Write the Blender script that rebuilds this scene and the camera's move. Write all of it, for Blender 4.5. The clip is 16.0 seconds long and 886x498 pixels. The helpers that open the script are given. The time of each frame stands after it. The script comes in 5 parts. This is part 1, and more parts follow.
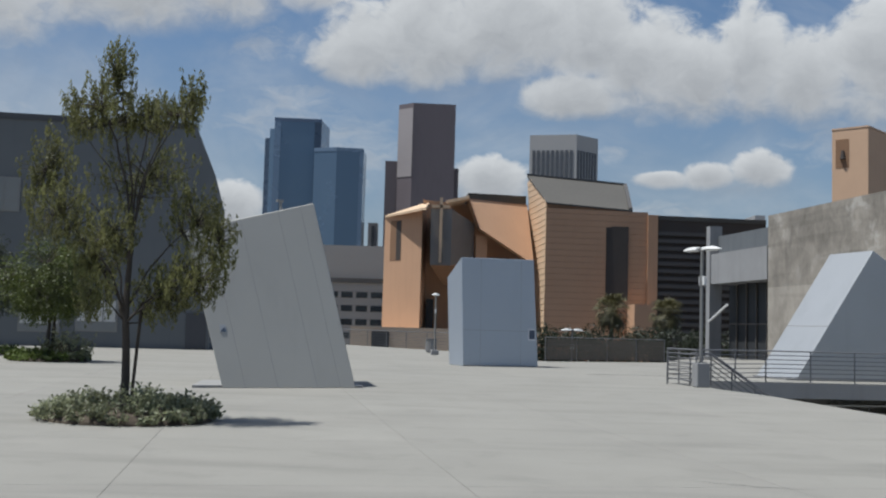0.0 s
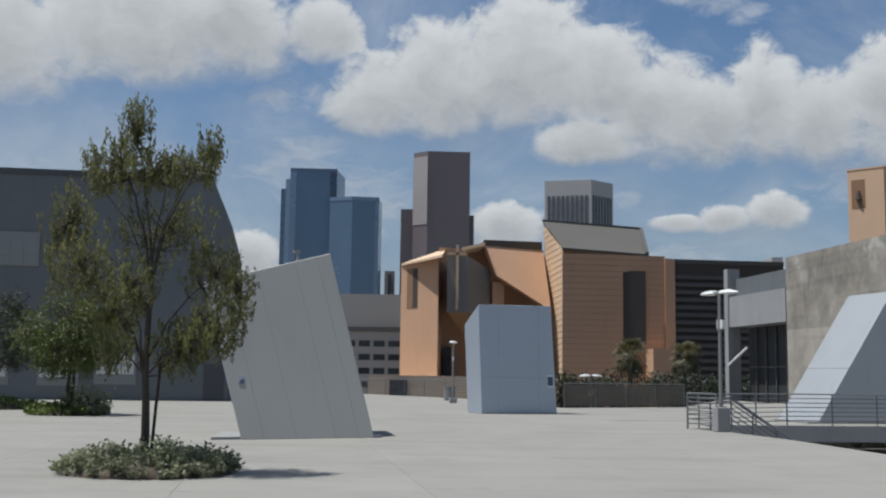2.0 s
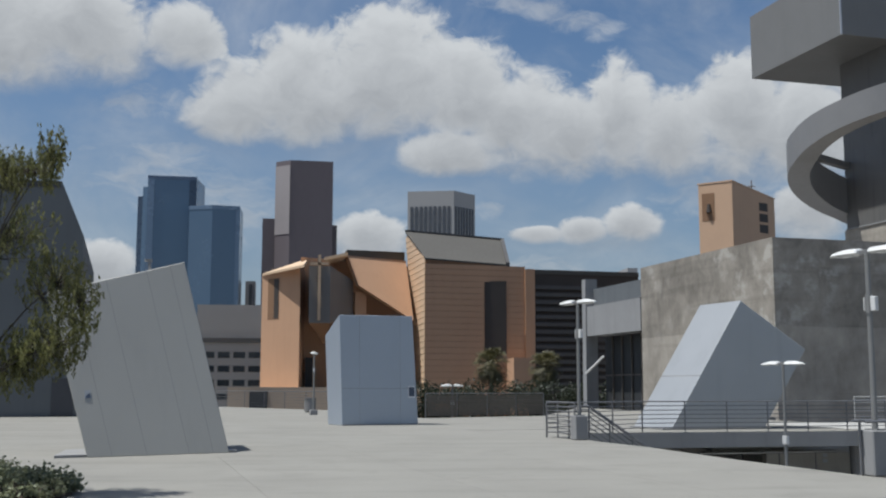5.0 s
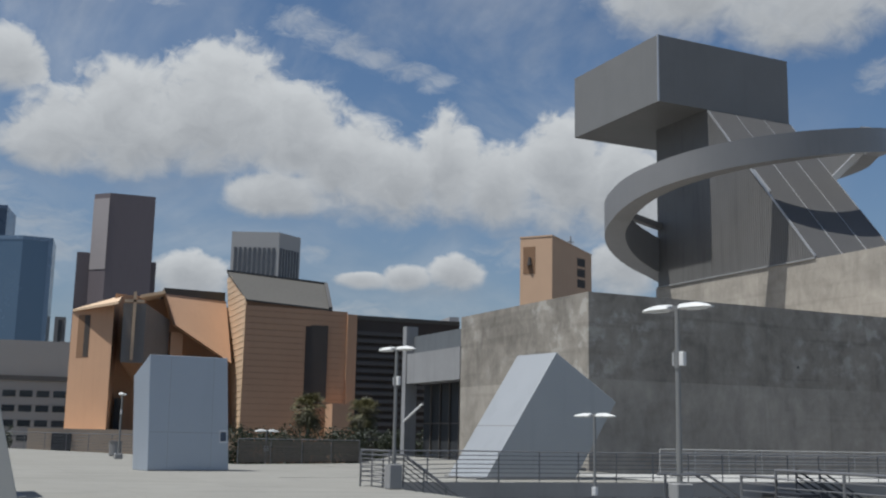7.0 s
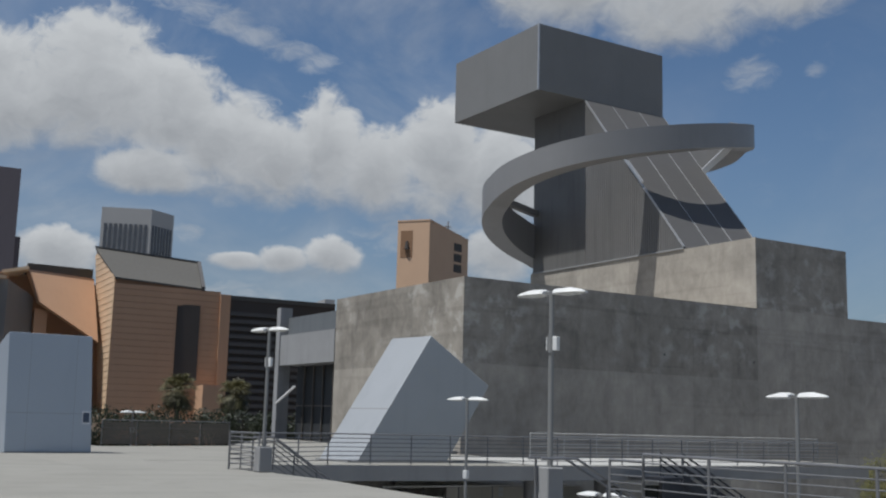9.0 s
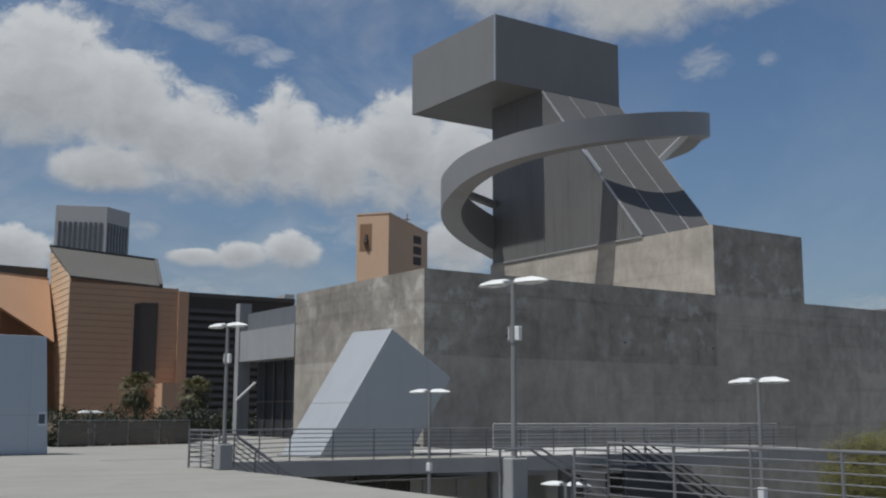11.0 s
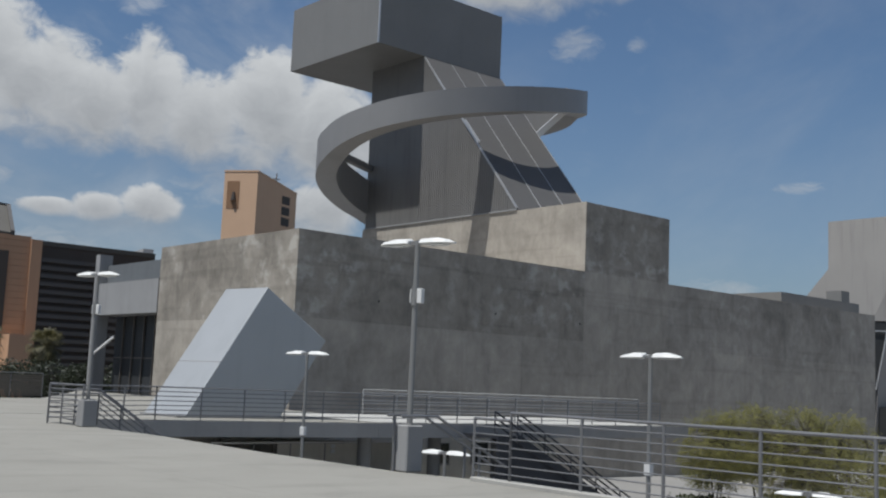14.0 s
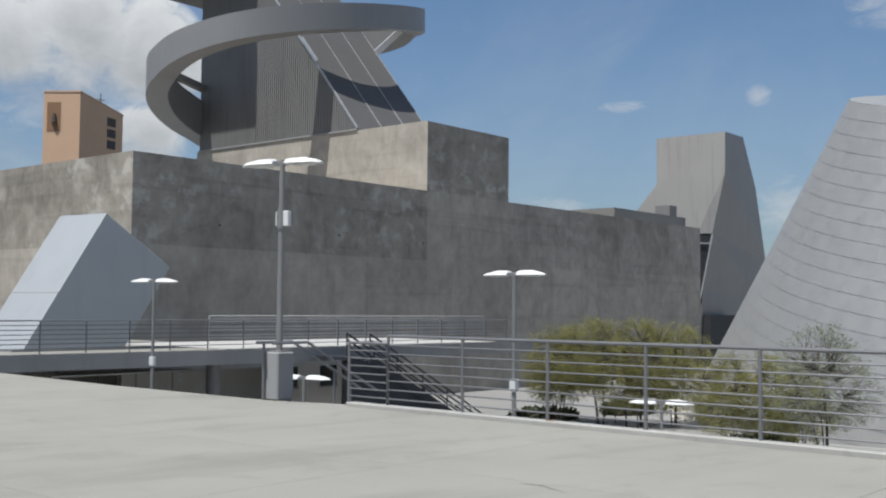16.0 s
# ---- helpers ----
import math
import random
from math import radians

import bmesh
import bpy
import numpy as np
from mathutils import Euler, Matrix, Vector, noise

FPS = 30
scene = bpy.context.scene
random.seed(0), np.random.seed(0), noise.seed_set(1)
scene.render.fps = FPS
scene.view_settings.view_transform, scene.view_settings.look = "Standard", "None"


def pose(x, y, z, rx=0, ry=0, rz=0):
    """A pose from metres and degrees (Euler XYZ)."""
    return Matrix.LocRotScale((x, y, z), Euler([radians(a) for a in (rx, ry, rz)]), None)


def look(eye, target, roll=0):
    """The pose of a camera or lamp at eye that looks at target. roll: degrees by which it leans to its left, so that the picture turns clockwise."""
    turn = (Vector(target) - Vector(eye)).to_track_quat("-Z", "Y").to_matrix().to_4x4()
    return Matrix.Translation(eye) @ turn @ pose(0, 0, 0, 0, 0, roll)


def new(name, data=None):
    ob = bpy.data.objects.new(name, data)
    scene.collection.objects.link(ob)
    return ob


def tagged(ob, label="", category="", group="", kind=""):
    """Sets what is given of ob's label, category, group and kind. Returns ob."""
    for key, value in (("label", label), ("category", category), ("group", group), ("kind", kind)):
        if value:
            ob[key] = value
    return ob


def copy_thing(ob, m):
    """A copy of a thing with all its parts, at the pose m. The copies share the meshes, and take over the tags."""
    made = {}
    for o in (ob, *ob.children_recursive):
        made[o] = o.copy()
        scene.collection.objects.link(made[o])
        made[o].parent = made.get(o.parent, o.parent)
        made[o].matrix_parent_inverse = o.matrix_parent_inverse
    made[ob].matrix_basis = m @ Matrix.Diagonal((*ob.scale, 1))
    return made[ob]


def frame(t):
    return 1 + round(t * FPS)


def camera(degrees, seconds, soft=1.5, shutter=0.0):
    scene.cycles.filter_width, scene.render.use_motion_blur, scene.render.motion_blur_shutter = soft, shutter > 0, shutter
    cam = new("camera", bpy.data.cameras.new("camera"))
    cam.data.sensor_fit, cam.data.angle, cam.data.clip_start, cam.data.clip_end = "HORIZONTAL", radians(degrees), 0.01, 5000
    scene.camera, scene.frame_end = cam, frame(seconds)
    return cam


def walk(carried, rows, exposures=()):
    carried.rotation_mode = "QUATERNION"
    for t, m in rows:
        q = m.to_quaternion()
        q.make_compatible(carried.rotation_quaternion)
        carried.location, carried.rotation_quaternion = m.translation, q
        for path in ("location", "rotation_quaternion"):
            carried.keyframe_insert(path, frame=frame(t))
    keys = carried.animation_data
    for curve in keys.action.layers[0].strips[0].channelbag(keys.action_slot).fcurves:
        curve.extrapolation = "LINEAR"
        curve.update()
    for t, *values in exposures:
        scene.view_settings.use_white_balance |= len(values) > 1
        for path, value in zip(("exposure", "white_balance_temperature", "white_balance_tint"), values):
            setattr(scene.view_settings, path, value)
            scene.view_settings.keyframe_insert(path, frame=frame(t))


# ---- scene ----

# ---- camera and its walk ----
cam = camera(44.42, 16.0, soft=2.2)
PATH = [
    (0, (-0.017, 0.113, 1.499), (-0.022, 20.058, 2.974), 1.63),
    (0.5, (-0.043, 0.029, 1.498), (-0.163, 19.957, 3.190), 1.69),
    (1, (-0.039, 0.058, 1.521), (-0.265, 19.955, 3.532), 1.59),
    (1.5, (-0.043, 0.145, 1.521), (-0.455, 19.986, 3.999), 0.61),
    (2, (-0.012, 0.014, 1.512), (-0.336, 19.875, 3.846), 0.78),
    (2.5, (-0.022, 0.029, 1.515), (0.136, 19.905, 3.730), 0.67),
    (3, (0.004, 0.079, 1.524), (0.690, 19.946, 3.727), 0.85),
    (3.5, (-0.014, 0.160, 1.538), (1.066, 20.002, 3.797), 0.68),
    (5.8, (0.099, 0.432, 1.533), (3.244, 20.009, 4.152), 0.39),
    (6, (0.084, 0.432, 1.551), (3.550, 19.956, 4.157), 0.55),
    (6.5, (0.160, 0.620, 1.548), (4.583, 19.901, 4.499), 0.70),
    (7, (0.237, 0.786, 1.553), (5.545, 19.766, 4.959), 1.16),
    (7.5, (0.227, 0.880, 1.534), (6.218, 19.648, 4.976), 1.73),
    (8, (0.242, 1.000, 1.562), (6.590, 19.679, 4.846), 1.80),
    (8.5, (0.297, 1.021, 1.534), (7.190, 19.514, 4.772), 1.47),
    (9, (0.338, 1.056, 1.555), (7.799, 19.342, 4.711), 1.54),
    (9.2, (0.367, 1.062, 1.551), (7.965, 19.291, 4.709), 1.62),
    (11.3, (0.440, 1.340, 1.559), (8.636, 19.327, 4.605), 0.20),
    (11.5, (0.438, 1.358, 1.561), (8.732, 19.273, 4.764), 1.59),
    (12, (0.427, 1.426, 1.542), (8.853, 19.321, 4.503), 3.46),
    (12.5, (0.326, 1.695, 1.552), (9.083, 19.416, 4.596), 3.20),
    (13, (0.252, 1.973, 1.558), (9.562, 19.448, 4.382), 0.26),
    (13.5, (0.228, 2.150, 1.506), (9.662, 19.610, 3.980), 0.89),
    (14, (0.218, 2.453, 1.509), (10.630, 19.346, 4.002), 2.45),
    (14.5, (0.288, 2.620, 1.513), (11.603, 19.019, 3.259), 4.69),
    (15, (0.222, 2.951, 1.535), (13.455, 17.853, 3.208), 2.51),
    (15.5, (0.100, 3.149, 1.506), (13.792, 17.684, 2.629), 0.97),
    (16, (0.032, 3.254, 1.534), (13.010, 18.431, 2.653), 0.50),
]
EXPOSURES = [(0, 0.14, 6080, 8), (3.5, 0.13, 6080, 8), (7, 0.01, 6080, 8), (9, -0.07, 6090, 8.5), (12.5, -0.11, 6090, 8.5), (13.5, -0.06, 6110, 8.5), (15, 0.19, 6160, 8), (16, 0.32, 6140, 8)]
walk(cam, [(t, look(eye, target, roll)) for t, eye, target, roll in PATH], EXPOSURES)

# ---- sky and sun ----
SUN_AZ, SUN_EL = -97.5, 69.0   # degrees from +y towards +x, and above the horizon
to_sun = Vector((math.sin(radians(SUN_AZ)) * math.cos(radians(SUN_EL)),
                 math.cos(radians(SUN_AZ)) * math.cos(radians(SUN_EL)), math.sin(radians(SUN_EL))))
sun = new("sun", bpy.data.lights.new("sun", "SUN"))
sun.data.energy, sun.data.angle, sun.data.color = 5.0, radians(0.6), (1.0, 0.95, 0.88)
sun.matrix_basis = look(to_sun * 200, (0, 0, 0))


class Nodes:
    """A thin wrapper to write node trees in few lines."""

    def __init__(self, tree):
        self.tree = tree
        tree.nodes.clear()

    def add(self, kind, sets=None, **inputs):
        n = self.tree.nodes.new(kind)
        for k, v in (sets or {}).items():
            setattr(n, k, v)
        for k, v in inputs.items():
            k = k.replace("_", " ")
            self.put(n, int(k[1:]) if k[0] == "i" and k[1:].isdigit() else k, v)
        return n

    def put(self, n, key, v):
        if isinstance(v, bpy.types.NodeSocket):
            self.tree.links.new(v, n.inputs[key])
        else:
            n.inputs[key].default_value = v

    def math(self, op, a, b=0.0, clamp=False):
        return self.add("ShaderNodeMath", {"operation": op, "use_clamp": clamp}, i0=a, i1=b).outputs[0]

    def vec(self, op, a, b=(0, 0, 0)):
        n = self.add("ShaderNodeVectorMath", {"operation": op}, i0=a, i1=b)
        return n.outputs["Value" if op in ("DOT_PRODUCT", "LENGTH", "DISTANCE") else "Vector"]

    def noise(self, v, scale, detail=4.0, rough=0.55, dist=0.0):
        return self.add("ShaderNodeTexNoise", None, Vector=v, Scale=scale, Detail=detail, Roughness=rough, Distortion=dist).outputs["Fac"]

    def ramp(self, f, lo, hi, a=0.0, b=1.0):
        n = self.add("ShaderNodeMapRange", {"interpolation_type": "SMOOTHSTEP"})
        for i, v in enumerate((f, lo, hi, a, b)):
            self.put(n, i, v)
        return n.outputs[0]

    def mix(self, f, a, b, blend="MIX"):
        n = self.add("ShaderNodeMix", {"data_type": "RGBA", "blend_type": blend})
        self.put(n, 0, f), self.put(n, 6, a), self.put(n, 7, b)
        return n.outputs[2]


def rgb(r, g, b):
    return (r, g, b, 1.0)


# Cumulus banks of this afternoon: azimuth, elevation, half width, height above and depth below in degrees.
CLOUDS = [
    (-4.7, 14.0, 2.7, 3.0, 1.3), (-1.2, 14.9, 3.4, 3.9, 2.1), (3.4, 15.6, 4.3, 4.8, 2.4), (7.6, 15.0, 3.4, 3.3, 1.8),
    (10.6, 13.8, 3.0, 3.0, 2.3), (13.1, 13.1, 2.6, 2.6, 1.9), (15.8, 13.6, 2.1, 3.5, 2.3), (18.7, 12.9, 2.5, 2.6, 1.9),
    (21.9, 13.8, 2.5, 3.3, 2.8), (25.2, 12.8, 3.2, 3.0, 2.6), (6.7, 12.2, 2.9, 1.4, 1.0),
    (11.5, 8.1, 1.6, 0.45, 0.5), (13.7, 8.2, 1.5, 0.75, 0.7), (16.3, 8.5, 1.6, 1.1, 0.9), (-11.4, 6.2, 1.9, 1.3, 2.0), (2.4, 7.9, 2.1, 1.4, 1.5),
    (25.0, 9.0, 1.8, 1.3, 1.8), (-17.5, 17.0, 5.6, 4.2, 2.2), (-12.4, 17.9, 3.4, 3.0, 2.3), (-25.0, 15.6, 5.0, 4.0, 2.4), (-7.6, 17.6, 2.4, 2.0, 1.2),
    (28.8, 23.2, 5.0, 3.0, 2.4), (34.6, 22.0, 4.0, 3.0, 2.4), (39.8, 22.6, 4.0, 3.0, 2.0),
]
# thin veils and torn wisps, laid out the same way
VEILS = [
    (-8.6, 11.0, 3.8, 2.0, 2.2), (-5.2, 9.3, 3.0, 1.6, 1.9), (7.2, 21.3, 1.5, 0.8, 0.8), (8.8, 20.7, 1.5, 0.8, 0.8), (10.4, 20.2, 1.5, 0.7, 0.7), (12.0, 19.6, 1.5, 0.65, 0.65), (13.6, 19.0, 1.4, 0.6, 0.6), (15.0, 18.5, 1.3, 0.5, 0.5),
    (38.4, 17.9, 1.2, 0.9, 0.9), (41.7, 18.0, 0.6, 0.4, 0.4), (46.2, 5.3, 1.9, 0.8, 0.9), (50.0, 10.6, 1.3, 0.3, 0.3),
    (56.8, 10.9, 0.6, 0.55, 0.55), (63.5, 14.8, 2.2, 1.4, 1.2), (58.0, 5.4, 1.4, 1.4, 1.4), (8.6, 9.2, 1.0, 0.6, 0.6), (11.0, 6.3, 2.8, 0.8, 0.7),
    (-21.5, 9.8, 3.0, 1.6, 1.4), (21.0, 10.2, 3.6, 1.2, 1.4), (-4.0, 22.5, 7.0, 1.6, 1.4), (-9.6, 14.4, 2.2, 1.0, 0.9),
]
world = bpy.data.worlds.new("sky")
scene.world = world
world.use_nodes = True
w = Nodes(world.node_tree)
ray_dir = w.add("ShaderNodeTexCoord").outputs["Generated"]
sky = w.add("ShaderNodeTexSky", {"sky_type": "NISHITA", "sun_disc": False, "sun_elevation": radians(SUN_EL),
                                 "sun_rotation": radians(SUN_AZ), "altitude": 90.0, "air_density": 1.0,
                                 "dust_density": 1.2, "ozone_density": 2.5}).outputs[0]
dirn = w.vec("NORMALIZE", ray_dir)
sep = w.add("ShaderNodeSeparateXYZ", None, Vector=dirn)
az = w.math("MULTIPLY", w.math("ARCTAN2", sep.outputs[0], sep.outputs[1]), 57.29578)
el = w.math("MULTIPLY", w.math("ARCSINE", sep.outputs[2]), 57.29578)
angles = w.add("ShaderNodeCombineXYZ", None, X=az, Y=w.math("MULTIPLY", el, 1.25), Z=0.0).outputs[0]
drift = w.add("ShaderNodeCombineXYZ", None, X=w.math("SUBTRACT", w.noise(angles, 0.35, 3.0, 0.55), 0.5), Y=w.math("SUBTRACT", w.noise(w.vec("ADD", angles, (31.0, 7.0, 0.0)), 0.4, 3.0, 0.55), 0.5), Z=0.0).outputs[0]
bent = w.vec("ADD", angles, w.add("ShaderNodeVectorMath", {"operation": "SCALE"}, i0=drift, Scale=2.4).outputs[0])


def billow(shift):
    """Cauliflower heads on cloudy swells, read at a shifted place."""
    at = w.vec("ADD", bent, shift)
    heads = w.add("ShaderNodeTexVoronoi", {"feature": "SMOOTH_F1"}, Vector=at, Scale=0.55, Smoothness=0.6).outputs["Distance"]
    small = w.add("ShaderNodeTexVoronoi", {"feature": "SMOOTH_F1"}, Vector=at, Scale=1.5, Smoothness=0.5).outputs["Distance"]
    swell = w.noise(at, 0.42, 5.0, 0.55)
    knobs = w.math("ADD", w.math("MULTIPLY", w.math("SUBTRACT", 0.45, heads), 0.55), w.math("MULTIPLY", w.math("SUBTRACT", 0.42, small), 0.14))
    return w.math("ADD", knobs, w.math("ADD", w.math("MULTIPLY", w.math("SUBTRACT", swell, 0.5), 1.9), w.math("MULTIPLY", w.math("SUBTRACT", w.noise(at, 1.5, 5.0, 0.6, 0.3), 0.5), 0.85)))


def banks(rows):
    """The fullest of the banks at this direction, and how high in its bank it lies."""
    full = level = total = None
    for a0, e0, wa, above, below in rows:
        dx = w.math("DIVIDE", w.math("SUBTRACT", az, a0), wa)
        dy = w.math("SUBTRACT", el, e0)
        dy = w.math("ADD", w.math("DIVIDE", w.math("MAXIMUM", dy, 0.0), above), w.math("DIVIDE", w.math("MINIMUM", dy, 0.0), below))
        r2 = w.math("ADD", w.math("MULTIPLY", dx, dx), w.math("MULTIPLY", dy, dy))
        near = w.math("EXPONENT", w.math("MULTIPLY", r2, -2.0))
        d = w.math("SUBTRACT", 1.0, r2)
        full = d if full is None else w.add("ShaderNodeMath", {"operation": "SMOOTH_MAX"}, i0=full, i1=d, i2=0.35).outputs[0]
        up = w.math("MULTIPLY", near, dy)
        level = up if level is None else w.math("ADD", level, up)
        total = near if total is None else w.math("ADD", total, near)
    return full, w.math("DIVIDE", level, w.math("ADD", total, 0.02))


puff, sunward = billow((0.0, 0.0, 0.0)), billow((-0.35, 0.85, 0.0))
wisp = w.noise(angles, 0.075, 6.0, 0.6, 0.6)
full, level = banks(CLOUDS)
# beyond the view the same broken cumulus goes on
far_side = w.ramp(w.math("ABSOLUTE", w.math("SUBTRACT", az, 14.0)), 52.0, 75.0)
beyond = w.math("MULTIPLY", w.math("MAXIMUM", far_side, w.ramp(el, 27.0, 40.0)), w.ramp(wisp, 0.50, 0.70, 0.0, 1.6))
full = w.math("MAXIMUM", full, w.math("SUBTRACT", beyond, 0.9))
body = w.math("ADD", w.math("ADD", full, 0.16), w.math("MULTIPLY", puff, 0.78))
crisp, soft_edge = w.ramp(body, -0.14, 0.52), w.ramp(body, -0.75, 0.95)
cover = w.mix(w.ramp(level, -0.7, 0.35), soft_edge, crisp)
veil, _ = banks(VEILS)
torn = w.noise(w.vec("MULTIPLY", bent, (0.45, 1.0, 1.0)), 0.9, 6.0, 0.65, 0.4)
veil = w.math("ADD", w.math("MAXIMUM", veil, -1.5), w.math("MULTIPLY", w.math("SUBTRACT", torn, 0.5), 4.6))
veil = w.math("MULTIPLY", w.ramp(veil, -0.6, 1.9), 0.55)
thin = w.math("MULTIPLY", w.ramp(wisp, 0.38, 0.72), w.ramp(az, 18.0, 32.0, 0.45, 0.12))
cover = w.math("MAXIMUM", w.math("MAXIMUM", cover, veil), thin)
relief = w.math("MULTIPLY", w.math("SUBTRACT", puff, sunward), 0.30)
inner = w.math("MULTIPLY", w.ramp(body, 0.45, 1.6), -0.36)
lit = w.math("ADD", w.math("ADD", w.math("ADD", 0.63, relief), inner), w.math("MULTIPLY", level, 0.42), clamp=True)
cloud = w.mix(lit, rgb(4.8, 4.9, 5.1), rgb(9.7, 9.65, 9.5))
hazed = w.mix(w.math("MULTIPLY", w.ramp(el, 20.0, 0.0), w.ramp(az, 8.0, 30.0, 0.62, 0.36)), w.mix(1.0, sky, rgb(1.12, 1.21, 1.27), "MULTIPLY"), rgb(3.9, 4.5, 5.3))
out = w.mix(w.math("MULTIPLY", cover, w.ramp(el, -2.0, 2.0)), hazed, cloud)
bg = w.add("ShaderNodeBackground", None, Color=out, Strength=0.060)
w.add("ShaderNodeOutputWorld", None, Surface=bg.outputs[0])

# ---- materials ----


def surface(name, base, rough=0.75, metal=0.0, var=0.12, scale=0.6, fine=14.0, bump=0.15, dark=None, stain=0.0, streak=0.0, per=0.0, spec=0.4, wash=0.0):
    """A worn surface: cloudy patches, grain, stains and run-down streaks over a base colour; per: spread from piece to piece."""
    m = bpy.data.materials.new(name)
    m.use_nodes = True
    t = Nodes(m.node_tree)
    at = t.add("ShaderNodeNewGeometry").outputs["Position"]
    big, small = t.noise(at, scale, 5.0, 0.6), t.noise(at, fine, 6.0, 0.65)
    tone = t.math("ADD", 1.0, t.math("MULTIPLY", t.math("SUBTRACT", big, 0.5), var * 2.4))
    tone = t.math("ADD", tone, t.math("MULTIPLY", t.math("SUBTRACT", small, 0.5), var * 1.1))
    if per:
        rnd = t.add("ShaderNodeObjectInfo").outputs["Random"]
        tone = t.math("ADD", tone, t.math("MULTIPLY", t.math("SUBTRACT", rnd, 0.5), per))
    col = t.mix(1.0, rgb(*base), t.add("ShaderNodeCombineColor", None, i0=tone, i1=tone, i2=tone).outputs[0], "MULTIPLY")
    if stain:
        spots = t.ramp(t.noise(at, scale * 2.3, 6.0, 0.62, 0.6), 0.52, 0.68)
        col = t.mix(t.math("MULTIPLY", spots, stain), col, rgb(*(dark or [c * 0.55 for c in base])))
    if wash:              # long soft darker tracks across the paving
        drawn = t.add("ShaderNodeMapping", None, Vector=at, Rotation=(0.0, 0.0, radians(-42)), Scale=(0.22, 1.0, 1.0)).outputs[0]
        col = t.mix(t.math("MULTIPLY", t.ramp(t.noise(drawn, 0.75, 5.0, 0.6, 0.3), 0.50, 0.70), wash), col, rgb(*[c * 0.72 for c in base]))
    if streak:
        drawn = t.vec("MULTIPLY", at, (1.0, 1.0, 0.07))
        runs = t.ramp(t.noise(drawn, 1.6, 5.0, 0.6), 0.5, 0.72)
        col = t.mix(t.math("MULTIPLY", runs, streak), col, rgb(*(dark or [c * 0.55 for c in base])))
    b = t.add("ShaderNodeBump", None, Strength=bump, Distance=0.02, Height=small)
    p = t.add("ShaderNodeBsdfPrincipled", None, Base_Color=col, Metallic=metal,
              Roughness=t.ramp(small, 0.25, 0.75, max(rough - 0.1, 0.02), min(rough + 0.1, 1.0)), Normal=b.outputs[0])
    p.inputs["Specular IOR Level"].default_value = spec
    t.add("ShaderNodeOutputMaterial", None, Surface=p.outputs[0])
    return m


def cast_concrete(name, base, mottle=0.8, bloom_amount=0.5, bloom_from=0.5, runs=0.20):
    """Board-marked concrete: cloudy pours, pale lime bloom in patches, a few damp runs and level board lines."""
    m = bpy.data.materials.new(name)
    m.use_nodes = True
    t = Nodes(m.node_tree)
    at = t.add("ShaderNodeNewGeometry").outputs["Position"]
    rnd = t.add("ShaderNodeObjectInfo").outputs["Random"]
    big, mid, small = t.noise(at, 0.16, 3.0, 0.55), t.noise(at, 0.62, 5.0, 0.6, 0.5), t.noise(at, 9.0, 6.0, 0.7)
    drawn = t.vec("MULTIPLY", at, (1.0, 1.0, 1.15))
    bloom = t.ramp(t.noise(drawn, 0.85, 6.0, 0.6, 0.12), bloom_from, bloom_from + 0.16)
    bloom = t.math("MULTIPLY", bloom, t.ramp(big, 0.38, 0.58))
    damp = t.ramp(t.noise(t.vec("MULTIPLY", at, (1.0, 1.0, 0.16)), 0.8, 5.0, 0.62), 0.52, 0.74)
    lines = t.ramp(t.noise(t.vec("MULTIPLY", at, (0.04, 0.04, 1.0)), 1.5, 3.0, 0.6), 0.56, 0.66)
    tone = t.math("ADD", 0.97, t.math("MULTIPLY", t.math("SUBTRACT", big, 0.5), 0.7 * mottle))
    tone = t.math("ADD", tone, t.math("MULTIPLY", t.math("SUBTRACT", mid, 0.5), 1.0 * mottle))
    tone = t.math("ADD", tone, t.math("MULTIPLY", t.math("SUBTRACT", small, 0.5), 0.16))
    tone = t.math("ADD", tone, t.math("MULTIPLY", t.math("SUBTRACT", rnd, 0.5), 0.16))
    strokes = t.noise(t.vec("MULTIPLY", at, (1.0, 1.0, 0.45)), 2.8, 4.0, 0.68)
    tone = t.math("ADD", tone, t.math("MULTIPLY", t.math("SUBTRACT", strokes, 0.5), 0.45 * mottle))
    tone = t.math("MULTIPLY", tone, t.math("SUBTRACT", 1.0, t.math("MULTIPLY", damp, runs * mottle)))
    tone = t.math("MULTIPLY", tone, t.math("SUBTRACT", 1.0, t.math("MULTIPLY", lines, 0.12 * mottle)))
    col = t.mix(1.0, rgb(*base), t.add("ShaderNodeCombineColor", None, i0=tone, i1=tone, i2=tone).outputs[0], "MULTIPLY")
    col = t.mix(t.math("MULTIPLY", bloom, bloom_amount), col, rgb(0.52, 0.495, 0.45))
    b = t.add("ShaderNodeBump", None, Strength=0.18, Distance=0.02, Height=small)
    p = t.add("ShaderNodeBsdfPrincipled", None, Base_Color=col, Roughness=0.85, Normal=b.outputs[0])
    p.inputs["Specular IOR Level"].default_value = 0.3
    t.add("ShaderNodeOutputMaterial", None, Surface=p.outputs[0])
    return m


def glassy(name, base, rough=0.08, scale=0.2, var=0.25):
    """Dark tinted glazing seen from outside, with a slight spread from pane to pane."""
    m = surface(name, base, rough, 0.0, var, scale, 3.0, 0.0, per=0.5, spec=0.8)
    return m


